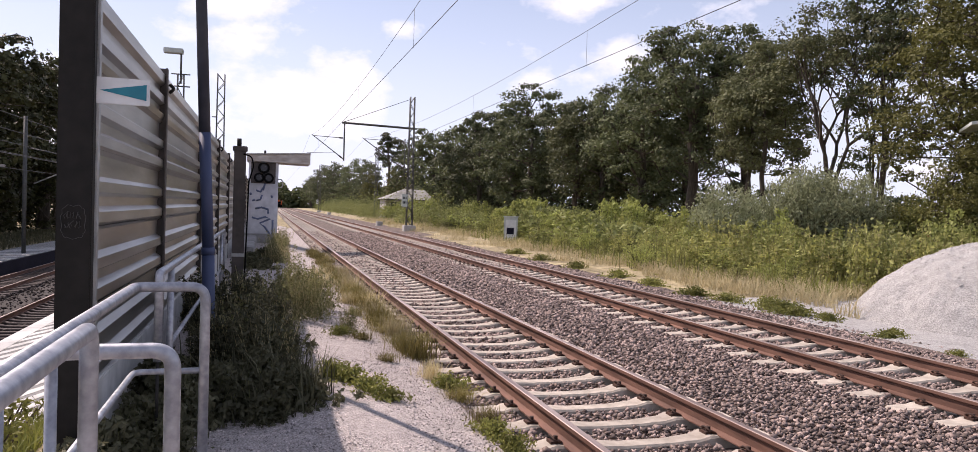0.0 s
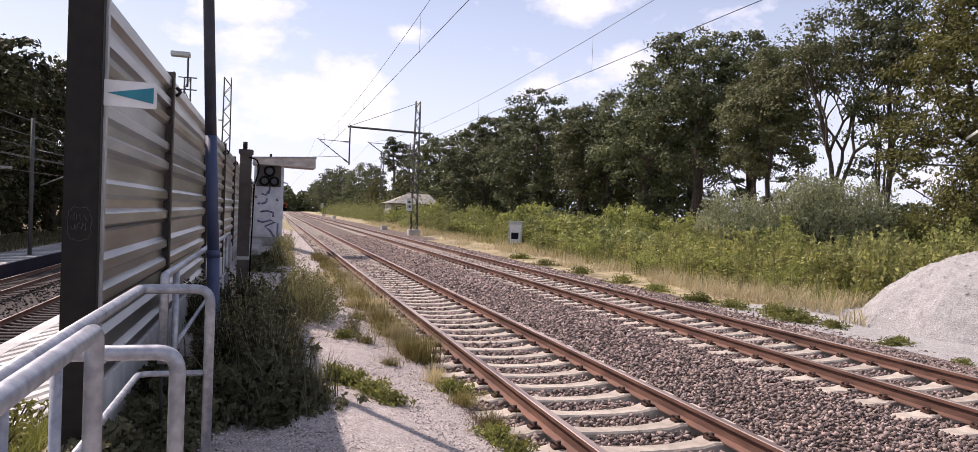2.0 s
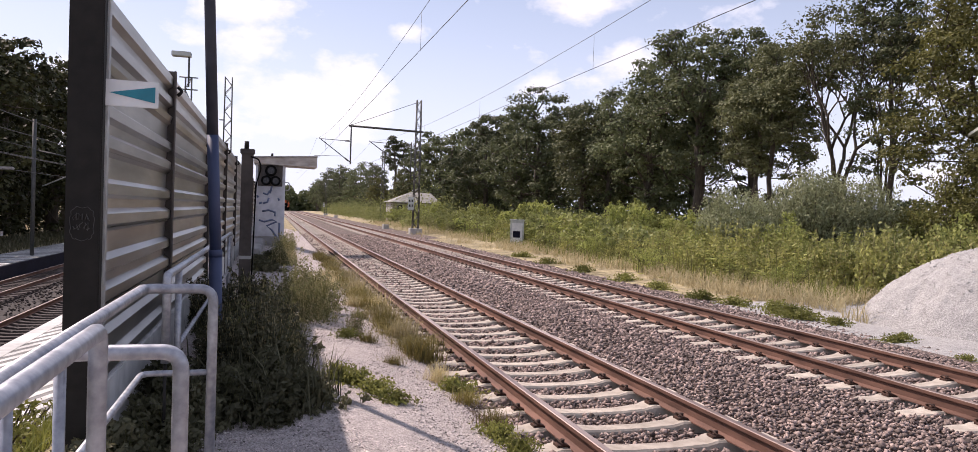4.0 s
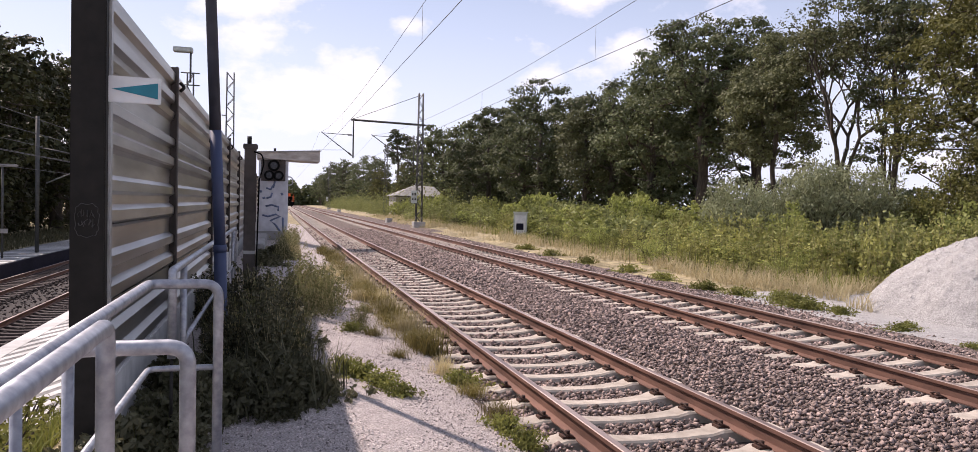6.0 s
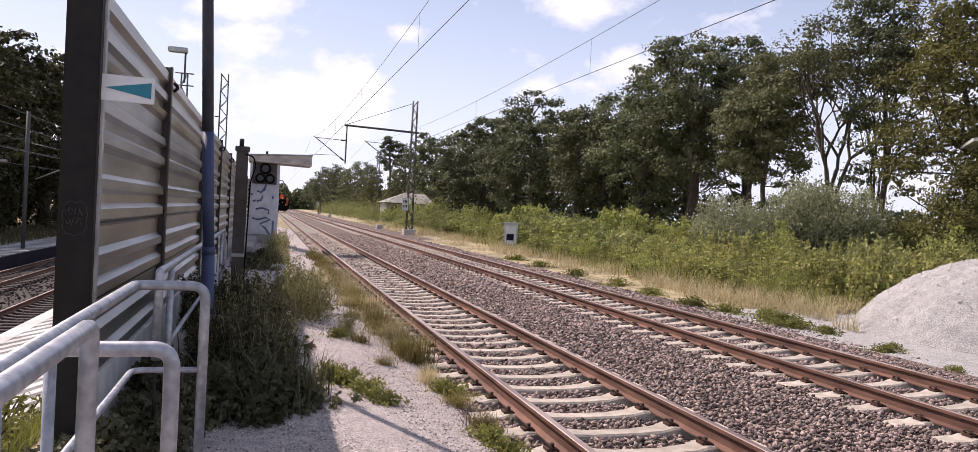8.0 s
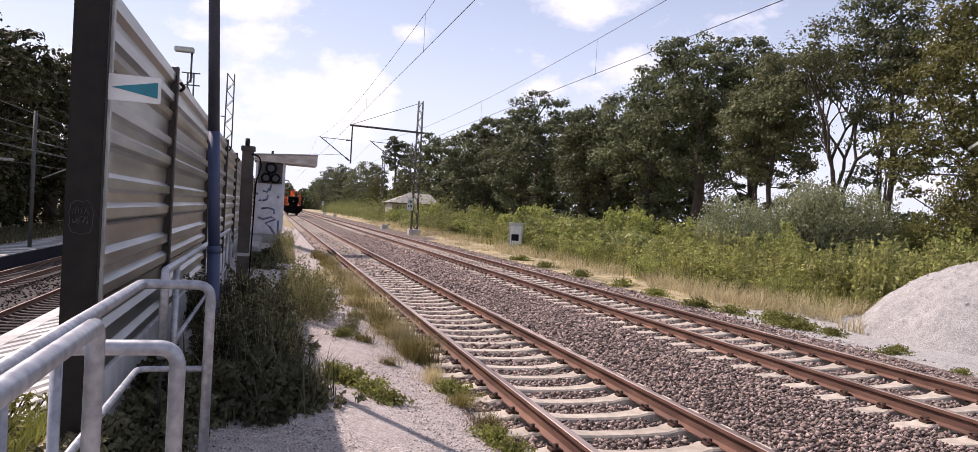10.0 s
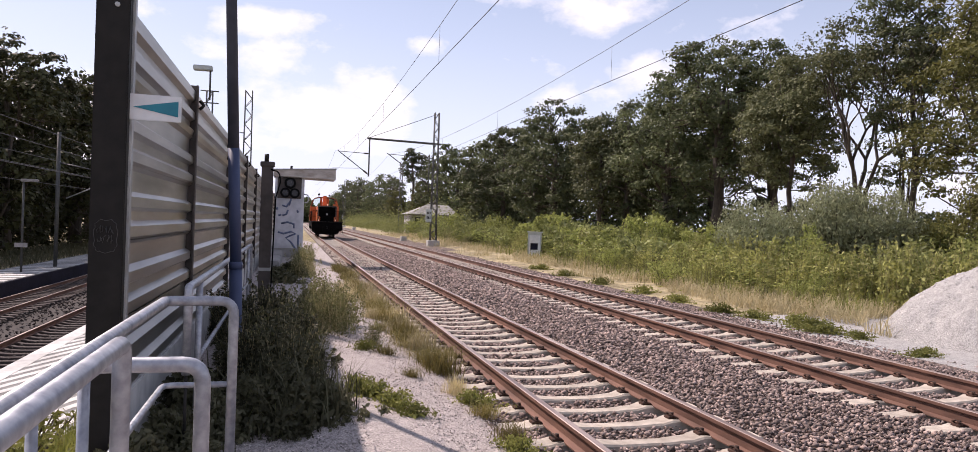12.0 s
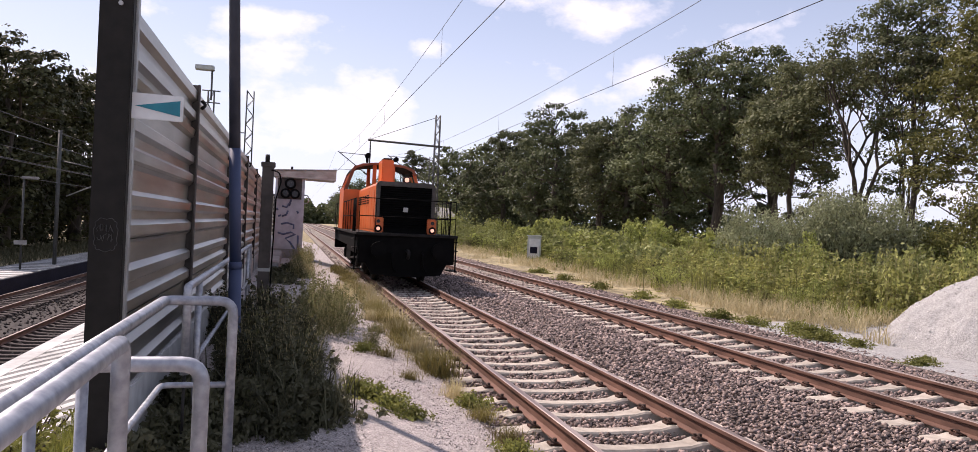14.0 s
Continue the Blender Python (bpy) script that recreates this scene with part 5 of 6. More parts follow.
def open_tree_parts(seed, height, fork, reach, trunk_r, per_clump, leaf, leafy_from=0.55, levels=5, clump_r=0.8, drop=0.0):
    """An airy tree: limbs fork again and again from a short trunk, and only the upper twigs bear leaves."""
    rng, rnd = np.random.default_rng(seed), random.Random(seed)
    bm, tips = bmesh.new(), []
    total = sum(0.84 ** i for i in range(levels))
    first = (height - fork) / total / 0.93

    def grow(p, way, length, r, level):
        pts, q, d = [p], p, way.copy()
        for i in range(3):
            d = (d + Vector((rnd.gauss(0, 0.1), rnd.gauss(0, 0.1), 0.06))).normalized()
            q = q + d * (length / 3)
            pts.append(q)
        add_tube(bm, pts, r, 7 if level < 3 else 4, r * 0.74, caps=False)
        if level >= 2 and rnd.random() < 0.6:
            tips.append(pts[2] + Vector((rnd.gauss(0, 0.5), rnd.gauss(0, 0.5), rnd.gauss(0, 0.3))))
        if level >= levels - 1:
            tips.append(q)
            return
        turn = rnd.uniform(0, math.pi)
        for k in range(3 if level == 0 else 2):
            a = turn + 2 * math.pi * k / (3 if level == 0 else 2) + rnd.gauss(0, 0.3)
            side = d.cross(Vector((math.cos(a), math.sin(a), 0.2))).normalized()
            open_by = rnd.uniform(0.28, 0.62) * reach
            grow(q, (d + side * open_by).normalized(), length * rnd.uniform(0.72, 0.95), r * (0.74 if k else 0.68), level + 1)

    trunk = [Vector((0.12 * math.sin(i * 1.7 + seed), 0.12 * math.cos(i * 1.3 + seed), fork * i / 4)) for i in range(5)]
    trunk[0] = Vector((0, 0, -0.2))
    add_tube(bm, trunk, trunk_r * 1.25, 9, trunk_r, caps=False)
    for k in range(4):
        a = 2 * math.pi * (k + rnd.uniform(-0.25, 0.25)) / 4
        lean = rnd.uniform(0.3, 0.62) * reach
        grow(trunk[-1] - Vector((0, 0, 0.25 * k)), Vector((math.cos(a) * lean, math.sin(a) * lean, 1.0)).normalized(), first * rnd.uniform(0.85, 1.05), trunk_r * 0.6, 1)
    leafy = [q for q in tips if q.z > height * leafy_from + rnd.gauss(0, 0.5) or rnd.random() < drop]
    return bm, clump_leaves(rng, leafy, per_clump, clump_r, leaf)


def make_tree(label, leaf_material, group, m, **kw):
    bm, (v, f) = tree_parts(**kw)
    t = thing("tree", label, "tree", group, m=m)
    part("trunk", bm, M_BARK, t)
    part("crown", raw_mesh("crown", v, f, leaf_material), None, t)
    return t


def make_open_tree(label, leaf_material, m, **kw):
    bm, (v, f) = open_tree_parts(**kw)
    t = thing("tree", label, "tree", "line-side trees", m=m)
    part("trunk", bm, M_BARK, t)
    part("crown", raw_mesh("crown", v, f, leaf_material), None, t)
    return t


def build_trees():
    # the line of oaks, from the far end towards the near one: place, height, crown radius and foot, clumps, leaves in a clump, leaf size
    oaks = []
    for seed, x, y, h, r, base, n, per, leaf, tone in (
            (3, 27.0, 123.0, 15.8, 5.4, 1.6, 125, 60, 0.28, M_OAK), (4, 28.0, 99.0, 15.9, 6.6, 1.6, 190, 72, 0.24, M_OAK), (5, 29.0, 81.0, 16.4, 6.2, 1.8, 205, 82, 0.21, M_OAK),
            (6, 33.0, 76.0, 15.2, 5.0, 2.0, 125, 65, 0.24, M_OAK), (7, 28.3, 66.0, 11.0, 3.1, 3.4, 85, 85, 0.17, M_ASPEN), (8, 30.0, 63.5, 14.4, 3.4, 2.6, 105, 85, 0.18, M_OAK),
            (9, 30.0, 56.3, 15.4, 4.3, 2.4, 180, 95, 0.17, M_OAK), (10, 30.5, 49.5, 16.6, 5.0, 4.8, 215, 100, 0.165, M_OAK), (12, 35.0, 49.0, 16.9, 4.6, 3.4, 135, 75, 0.19, M_OAK)):
        oaks.append(make_tree("tall oak with a dense dark green crown" if tone is M_OAK else "olive-green tree before the darker oaks", tone, "line-side trees", pose(x, y, 0), seed=seed, height=h, radius=r, base=base,
                              clumps=n, per_clump=per, leaf=leaf, trunk_r=0.022 * h, clump_r=0.95, hollow=0.25))
    for src, x, y, turn, k in ((5, 33.5, 88.0, 80, 1.0), (0, 32.0, 108.0, 200, 1.05), (3, 34.5, 66.0, 140, 0.92), (8, 36.5, 60.0, 40, 0.9), (1, 35.5, 72.0, 170, 0.85), (3, 30.0, 90.0, 300, 0.95)):
        copy_thing(oaks[src], pose(x, y, 0, 0, 0, turn)).scale = (k, k, k)
    # brown-olive tree on thin stems, then the airy trees, the dark tall one and the yellowing maple
    make_tree("slender tree with a full brown-olive crown", M_ASPEN, "line-side trees", pose(29.5, 39.4, 0), seed=25, height=13.0, radius=3.1, base=4.6, clumps=150, per_clump=120, leaf=0.12, trunk_r=0.15, clump_r=0.75, hollow=0.2)
    make_tree("slender tree with a full brown-olive crown", M_ASPEN, "line-side trees", pose(30.3, 42.4, 0), seed=26, height=13.6, radius=2.3, base=4.4, clumps=90, per_clump=110, leaf=0.125, trunk_r=0.13, clump_r=0.75, hollow=0.2)
    make_open_tree("airy tree with forking bare limbs under a high leafy crown", M_ASPEN, pose(30.3, 34.9, 0), seed=22, height=14.2, fork=4.4, reach=1.3, trunk_r=0.2, per_clump=60, leaf=0.12, leafy_from=0.66, levels=6, clump_r=0.75, drop=0.02)
    make_open_tree("slim forked tree with bare lower limbs", M_ASPEN, pose(32.6, 34.0, 0), seed=24, height=15.2, fork=3.6, reach=1.0, trunk_r=0.13, per_clump=62, leaf=0.12, leafy_from=0.66, levels=6, clump_r=0.75, drop=0.06)
    make_tree("tall dark tree with drooping side branches", M_OAK, "line-side trees", pose(32.0, 32.9, 0), seed=23, height=18.5, radius=3.3, base=3.6, clumps=150, per_clump=90, leaf=0.125, trunk_r=0.16, clump_r=0.75, hollow=0.1, fork=0.8)
    maple = make_tree("maple with a sunlit yellow-green crown", M_MAPLE, "line-side trees", pose(29.2, 24.6, 0), seed=41, height=16.0, radius=3.9, base=0.4, clumps=260, per_clump=125, leaf=0.115, trunk_r=0.3, clump_r=0.85, hollow=0.3)
    copy_thing(maple, pose(35.5, 26.0, 0, 0, 0, 150))
    copy_thing(maple, pose(28.2, 22.6, -1.0, 0, 0, 250)).scale = (0.62, 0.62, 0.55)
    copy_thing(maple, pose(20.0, 150.0, 0, 0, 0, 70)).scale = (0.55, 0.55, 0.55)
    copy_thing(maple, pose(24.0, 143.0, 0, 0, 0, 20)).scale = (0.62, 0.62, 0.62)
    far = make_tree("far dark green line-side tree", M_OAK, "line-side trees", pose(26.0, 136.0, 0), seed=14, height=14.4, radius=4.8, base=1.2, clumps=105, per_clump=44, leaf=0.3, trunk_r=0.3, clump_r=1.1)
    for x, y, k, turn in ((30.0, 114.0, 1.05, 210), (33.0, 132.0, 1.1, 120), (22.5, 172.0, 0.8, 10), (24.0, 190.0, 0.9, 100), (21.5, 208.0, 0.85, 200), (25.0, 225.0, 1.05, 320),
                          (21.0, 248.0, 1.0, 20), (24.0, 275.0, 1.15, 80), (21.5, 300.0, 1.15, 140), (25.0, 335.0, 1.25, 220), (24.0, 370.0, 1.1, 280), (22.0, 400.0, 1.1, 350), (24.0, 425.0, 1.1, 90), (29.0, 160.0, 1.0, 150)):
        copy_thing(far, pose(x, y, 0, 0, 0, turn)).scale = (k, k, k)
    make_tree("tall pine with a flat dark crown behind the mast", M_OAK, "line-side trees", pose(25.0, 158.0, 0), seed=31, height=17.4, radius=3.3, base=10.0, clumps=50, per_clump=70, leaf=0.27, trunk_r=0.25)
    # woods that close the far end of the line
    rng = np.random.default_rng(77)
    n = 18000
    x = rng.uniform(-90, 90, n)
    y = 470 + rng.normal(0, 6, n) - np.abs(x) * 0.25
    z = rng.uniform(0, 1, n) ** 0.9 * (18.0 + 2.5 * np.sin(x * 0.31) + 1.6 * np.sin(x * 0.83)) - 6.0
    v, f = leaf_arrays(rng, np.stack([x, y, z], 1), 1.9, 1.3)
    thing("far_woods", "distant dark woods across the end of the line", "woods", kind="stuff", data=raw_mesh("far_woods", v, f, M_OAK))
    # woods behind the far platform, their leaf colour darkened for deep shade
    wood = make_tree("woodland tree behind the far platform, deep shade in its leaf colour", M_WOOD, "woodland trees", pose(-21.5, 66.0, -1.2), seed=51, height=17.2, radius=5.4, base=0.4, clumps=170, per_clump=50, leaf=0.28, trunk_r=0.34)
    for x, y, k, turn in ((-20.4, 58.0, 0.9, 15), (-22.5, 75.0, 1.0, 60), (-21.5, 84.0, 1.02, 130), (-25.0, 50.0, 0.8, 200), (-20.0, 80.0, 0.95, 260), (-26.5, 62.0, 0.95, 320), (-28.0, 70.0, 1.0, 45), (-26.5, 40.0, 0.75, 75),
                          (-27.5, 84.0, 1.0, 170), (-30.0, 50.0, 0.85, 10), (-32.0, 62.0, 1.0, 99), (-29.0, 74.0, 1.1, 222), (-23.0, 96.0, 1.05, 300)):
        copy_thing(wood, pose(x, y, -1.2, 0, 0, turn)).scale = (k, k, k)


build_trees()


# ---- shrubs, grass and weeds ----
def shrub(label, leaf_material, seed, radius, height, count, leaf, stems=14, long=1.5, group="line-side shrubs"):
    """Arching stems from one stool, leafy along their outer two thirds."""
    rng, rnd = np.random.default_rng(seed), random.Random(seed)
    s = thing("shrub", label, "shrub", group)
    bm, centres, facing = bmesh.new(), [], []
    each = count // stems
    for i in range(stems):
        a = rnd.uniform(0, 2 * math.pi)
        reach = radius * rnd.uniform(0.15, 1.0) ** 0.7
        h = height * rnd.uniform(0.62, 1.05) * (1 - 0.42 * (reach / radius) ** 2)
        root = Vector((0.25 * radius * math.cos(a) * rnd.random(), 0.25 * radius * math.sin(a) * rnd.random(), -0.1))
        tip = Vector((reach * math.cos(a), reach * math.sin(a), h))
        ctrl = Vector((reach * 0.45 * math.cos(a), reach * 0.45 * math.sin(a), h * 0.85))
        pts = [root * (1 - t) ** 2 + ctrl * 2 * t * (1 - t) + tip * t * t for t in (0, 0.25, 0.5, 0.75, 1.0)]
        add_tube(bm, pts[::2], 0.02, 3, 0.006, caps=False)
        t = rng.uniform(0.12, 1.03, each)[:, None]
        base = np.array(root) * (1 - t) ** 2 + np.array(ctrl) * 2 * t * (1 - t) + np.array(tip) * t * t
        spread = radius * (0.05 + 0.15 * np.sin(np.clip(t, 0, 1) * np.pi))
        off = rng.normal(size=(each, 3)) * spread
        off[:, 2] *= 0.8
        c = base + off
        c[:, 2] = np.maximum(c[:, 2], 0.03)
        centres.append(c)
        facing.append(off / (spread + 1e-6) + np.array([0.5 * math.cos(a), 0.5 * math.sin(a), 0.3]))
    tagged(part("stalk", bm, M_BARK, s), kind="stuff")
    v, f = facing_leaves(rng, np.concatenate(centres), np.concatenate(facing), leaf, long, 0.6)
    part("foliage", raw_mesh("foliage", v, f, leaf_material), None, s)
    return s


def scatter(src, spots):
    for i, (x, y, k, kz) in enumerate(spots):
        m = pose(x, y, ground_z(x, y), 0, 0, 137.5 * i)
        ob = src if i == 0 else copy_thing(src, m)
        ob.matrix_basis = m
        ob.scale = (k, k, kz)


def build_shrubs():
    rnd = random.Random(19)
    bright = shrub("sunlit yellow-green leafy shrub", M_SHRUB, 61, 1.35, 2.0, 1700, 0.066, 20, 1.7)
    bramble = shrub("tangled dark bramble thicket", M_SHRUBDARK, 62, 1.5, 1.7, 1700, 0.064, 20, 1.6)
    sapling = shrub("upright green sapling thicket", M_SHRUB, 63, 0.75, 2.9, 1600, 0.066, 14, 1.6)
    low = shrub("low green herb thicket with dry stalks", M_GOLDENROD, 64, 0.9, 1.5, 1200, 0.054, 34, 2.6)
    spots = {0: [], 1: [], 2: [], 3: []}
    for i in range(235):
        y = 15.0 + 100.0 * rnd.random() ** 1.55
        edge = 15.4 if y < 36 else 14.0 + 0.02 * y
        d = rnd.random() ** 1.25 * (9.0 + 0.06 * y)
        x = edge + d + (1.6 if y < 22 else 0.0)
        if math.hypot(x - 16.4, y - 12.2) < 5.0 or (abs(x - 0.331 * y) < 1.5 and 30 < y < 45.5) or (abs(x - 11.5) < 2 and abs(y - 62.8) < 3):
            continue
        k = rnd.uniform(0.85, 1.4)
        kind = rnd.choice((0, 0, 1, 3, 3) if d < 2.2 else (0, 1, 1, 2, 2, 0))
        spots[kind].append((x, y, k, k * rnd.uniform(0.55, 1.25) * (0.7 if d < 1.5 else 1.0)))
    for i in range(34):
        y = 19.0 + 70.0 * rnd.random() ** 1.3
        spots[rnd.choice((0, 3, 3))].append((12.9 + 2.4 * rnd.random() ** 0.6 + 0.012 * y, y, rnd.uniform(0.4, 0.75), rnd.uniform(0.4, 0.75)))
    spots[1] += [(27.0, 23.6, 1.5, 2.1), (28.8, 24.6, 1.6, 2.3), (30.8, 25.8, 1.7, 2.6), (26.2, 24.6, 1.2, 1.6), (32.5, 27.0, 1.7, 2.4)]
    spots[0] += [(15.6 + 1.35 * i, 96.5 + 1.2 * math.sin(i * 2.1), 1.25, 1.15 + 0.2 * math.sin(i * 3.7)) for i in range(6)]
    spots[0], spots[3] = [[p for p in spots[k] if not (abs(p[0] - 0.331 * p[1]) < 1.5 and 24 < p[1] < 45.5)] for k in (0, 3)]
    for kind, src in enumerate((bright, bramble, sapling, low)):
        scatter(src, [(x, y, k, kz * 0.8) for x, y, k, kz in spots[kind] if y < 32])
    coarse = (shrub("yellow-green leafy shrub further along the line", M_SHRUB, 65, 1.5, 2.0, 1000, 0.115, 16), shrub("dark bramble thicket further along the line", M_SHRUBDARK, 68, 1.7, 1.8, 950, 0.115, 16),
              shrub("upright green sapling further along the line", M_SHRUB, 69, 0.9, 3.0, 800, 0.1, 10), shrub("low herb thicket further along the line", M_WEED, 70, 1.1, 1.3, 750, 0.08, 12))
    for kind, src in enumerate(coarse):
        scatter(src, [p for p in spots[kind] if p[1] >= 32])
    # dry upright stalks standing along the front of the thicket
    n = 2600
    y = 14.5 + RNG.uniform(0, 1, n) ** 1.4 * 60
    x = np.where(y < 22, 15.6, 14.6) + RNG.normal(0, 0.8, n) + 0.01 * y
    keep = (np.array([noise.noise((a * 0.9, b * 0.6, 9)) for a, b in zip(x, y)]) > -0.05) & (np.abs(x - 0.331 * y) > 0.9) & (np.hypot(x - 16.4, y - 12.2) > 4.6)
    z = np.array([ground_z(a, b) for a, b in zip(x, y)])
    v, f = blade_arrays(RNG, np.stack([x, y, z - 0.03], 1)[keep], 1.15, 0.009, 0.16)
    thing("dry_stalks", "tall dry brown stalks before the shrubs", "dry stalks", kind="stuff", data=raw_mesh("dry_stalks", v, f, M_WEED))
    # joined far growth: shrubs along the distant line, and the dark understorey behind the tree trunks
    rng = np.random.default_rng(67)
    n = 46000
    y = 70 + 190 * rng.uniform(0, 1, n)
    row = np.floor(y / 2.6)
    x = 12.4 + 0.012 * y + 6.0 * np.abs(np.sin(row * 12.9898)) + rng.normal(0, 0.9, n) + np.array([bend(v) for v in y])
    z = np.abs(rng.normal(0, 1.0, n)) * (1.0 + 0.7 * np.sin(row * 7.1) ** 2)
    v, f = leaf_arrays(rng, np.stack([x, y, z], 1), 0.14, 1.5, 0.0, 0.3)
    thing("far_shrub_growth", "distant bright green shrubs along the line", "shrub", kind="stuff", data=raw_mesh("far_shrub_growth", v, f, M_SHRUBDARK))
    n = 46000
    y = 40 + 100 * rng.uniform(0, 1, n) ** 1.2
    row = np.floor(y / 2.1)
    x = np.where(y > 44, 34.5, 39.5) + 4.0 * np.abs(np.sin(row * 3.77)) + rng.normal(0, 1.1, n) - np.clip(y - 70, 0, 60) * 0.13
    z = rng.uniform(0, 1, n) ** 1.1 * (6.0 + 2.0 * np.sin(row * 5.3) + 1.4 * np.sin(y * 0.21)) * np.where(y < 58, 0.5, 1.0)
    v, f = leaf_arrays(rng, np.stack([x, y, z], 1), 0.27, 1.4, 0.0, 0.2)
    thing("understorey_growth", "dark understorey behind the line-side trees", "shrub", kind="stuff", data=raw_mesh("understorey_growth", v, f, M_OAK))
    # undergrowth in the same leaf colour, darkened for shade
    n = 20000
    y = 30 + 120 * rng.uniform(0, 1, n)
    x = -21.5 - 4.0 * rng.uniform(0, 1, n)
    v, f = leaf_arrays(rng, np.stack([x, y, -1.5 + 6.0 * rng.uniform(0, 1, n) ** 1.2], 1), 0.26, 1.4, 0.0, 0.2)
    thing("woodland_edge_growth", "undergrowth at the woodland edge, darkened by shade in its colour", "shrub", kind="stuff", data=raw_mesh("woodland_edge_growth", v, f, M_WOOD))
    willow = shrub("broad silvery grey-green willow bush", M_WILLOW, 71, 3.0, 4.4, 14000, 0.072, 90, 2.6)
    scatter(willow, [(21.6, 26.0, 0.78, 1.0), (18.4, 26.8, 0.6, 0.82), (24.0, 26.4, 0.68, 0.98), (22.8, 27.4, 0.62, 1.04), (25.4, 26.0, 0.42, 0.6)])
    young = shrub("young maple thicket under the larger maple", M_MAPLE, 75, 1.7, 4.8, 3600, 0.085, 26, 1.5)
    scatter(young, [(26.5, 24.0, 1.0, 1.0), (25.4, 25.0, 0.75, 0.7), (27.8, 24.6, 1.1, 1.1)])
    dock = shrub("russet seeding dock among the shrubs", M_RUSTLEAF, 73, 0.8, 1.5, 700, 0.05, 14)
    scatter(dock, [(23.0, 21.3, 1.0, 1.25), (24.0, 21.0, 0.7, 1.0), (24.6, 21.8, 1.1, 1.3)])


build_shrubs()


def tall_herbs():
    """Stands of upright leafy herbs with plumes before and among the thicket."""
    rnd = random.Random(29)
    herb = weed("tall upright yellow-green herbs before the thicket", M_GOLDENROD, 85, 34, 0.45, 2.1, 0.07, 18, 1)
    spots = []
    for i in range(105):
        y = 16.5 + 34.0 * rnd.random() ** 1.3
        x = 14.7 + 0.012 * y + 3.4 * rnd.random() ** 1.6 + (0.9 if y < 21 else 0.0)
        if math.hypot(x - 16.4, y - 12.2) > 4.8 and not (abs(x - 0.331 * y) < 1.2 and 24 < y < 45.5):
            spots.append((x, y, rnd.uniform(0.8, 1.25), rnd.uniform(0.45, 0.75) if x < 15.9 + 0.012 * y else rnd.uniform(0.7, 1.1)))
    scatter(herb, spots)


def slope_plants():
    """Rough herbs on the bank below the barrier."""
    herb = shrub("yellow-green herbs on the bank below the barrier", M_HERB, 76, 0.5, 0.75, 1500, 0.026, 22, 2.2, group="bank herbs")
    scatter(herb, [(-1.68, 3.7, 0.8, 0.8), (-1.75, 4.4, 0.9, 0.9), (-1.8, 5.1, 1.0, 1.0), (-1.95, 5.9, 1.1, 1.1), (-2.1, 6.8, 1.2, 1.2), (-2.3, 5.2, 1.2, 1.2), (-1.65, 3.1, 0.7, 0.8), (-2.5, 6.3, 1.3, 1.3)])


slope_plants()


def grass_patch(name, label, roots, height, width, material, lean=0.35):
    v, f = blade_arrays(RNG, roots, height, width, lean)
    thing(name, label, "grass", kind="stuff", data=raw_mesh(name, v, f, material))


def build_grass():
    n = 34000
    y = 13.0 + RNG.uniform(0, 1, n) ** 1.7 * 95
    x = 11.6 + RNG.normal(0, 0.5, n) + RNG.uniform(0, 1, n) * 4.4 + np.where(y < 22, (22 - y) * 0.06, 0)
    keep = (np.hypot(x - 16.4, y - 12.2) > 4.2) & (x > 11.0) & (np.array([noise.noise((a * 0.5, b * 0.35, 5)) for a, b in zip(x, y)]) > -0.05 - (x - 13.0) * 0.2)
    x, y = x[keep], y[keep]
    z = np.array([ground_z(a, b) for a, b in zip(x, y)]) - 0.03
    grass_patch("dry_grass", "long straw-coloured dry grass beside the ballast", np.stack([x, y, z], 1), 0.52, 0.009, M_DRY, 1.05)
    n = 7000
    y = 13.5 + RNG.uniform(0, 1, n) ** 1.4 * 70
    x = 13.6 + RNG.uniform(0, 1, n) * 5.0
    keep = np.hypot(x - 16.4, y - 12.2) > 4.4
    x, y = x[keep], y[keep]
    z = np.array([ground_z(a, b) for a, b in zip(x, y)]) - 0.03
    grass_patch("rough_grass", "rough green grass at the foot of the shrubs", np.stack([x, y, z], 1), 0.62, 0.017, M_GRASS, 0.6)
    n = 13000
    x, y = RNG.uniform(-3.3, -1.5, n), RNG.uniform(2.5, 14, n)
    z = np.array([ground_z(a, b) for a, b in zip(x, y)]) - 0.02
    grass_patch("slope_grass", "yellow-green grass on the slope behind the barrier", np.stack([x, y, z], 1), 0.3, 0.005, M_GRASS, 0.5)
    # verge: the wood's shade comes from the darkened leaf colour
    n = 9000
    x, y = RNG.uniform(-21.0, -16.4, n), RNG.uniform(25, 90, n)
    z = np.array([ground_z(a, b) for a, b in zip(x, y)]) - 0.02
    grass_patch("verge_grass", "grass strip behind the far platform, the wood's shade in its dull colour", np.stack([x, y, z], 1), 0.4, 0.03, M_SHADE, 0.5)


build_grass()


def tuft(label, material, seed, n, spread, height, width, lean=0.5, name="grass_tuft"):
    rng = np.random.default_rng(seed)
    roots = np.concatenate([rng.normal(0, spread, (n, 2)), np.full((n, 1), -0.02)], 1)
    v, f = blade_arrays(rng, roots, height, width, lean)
    return thing(name, label, "grass tuft", "grass tufts", data=raw_mesh(name, v, f, material))


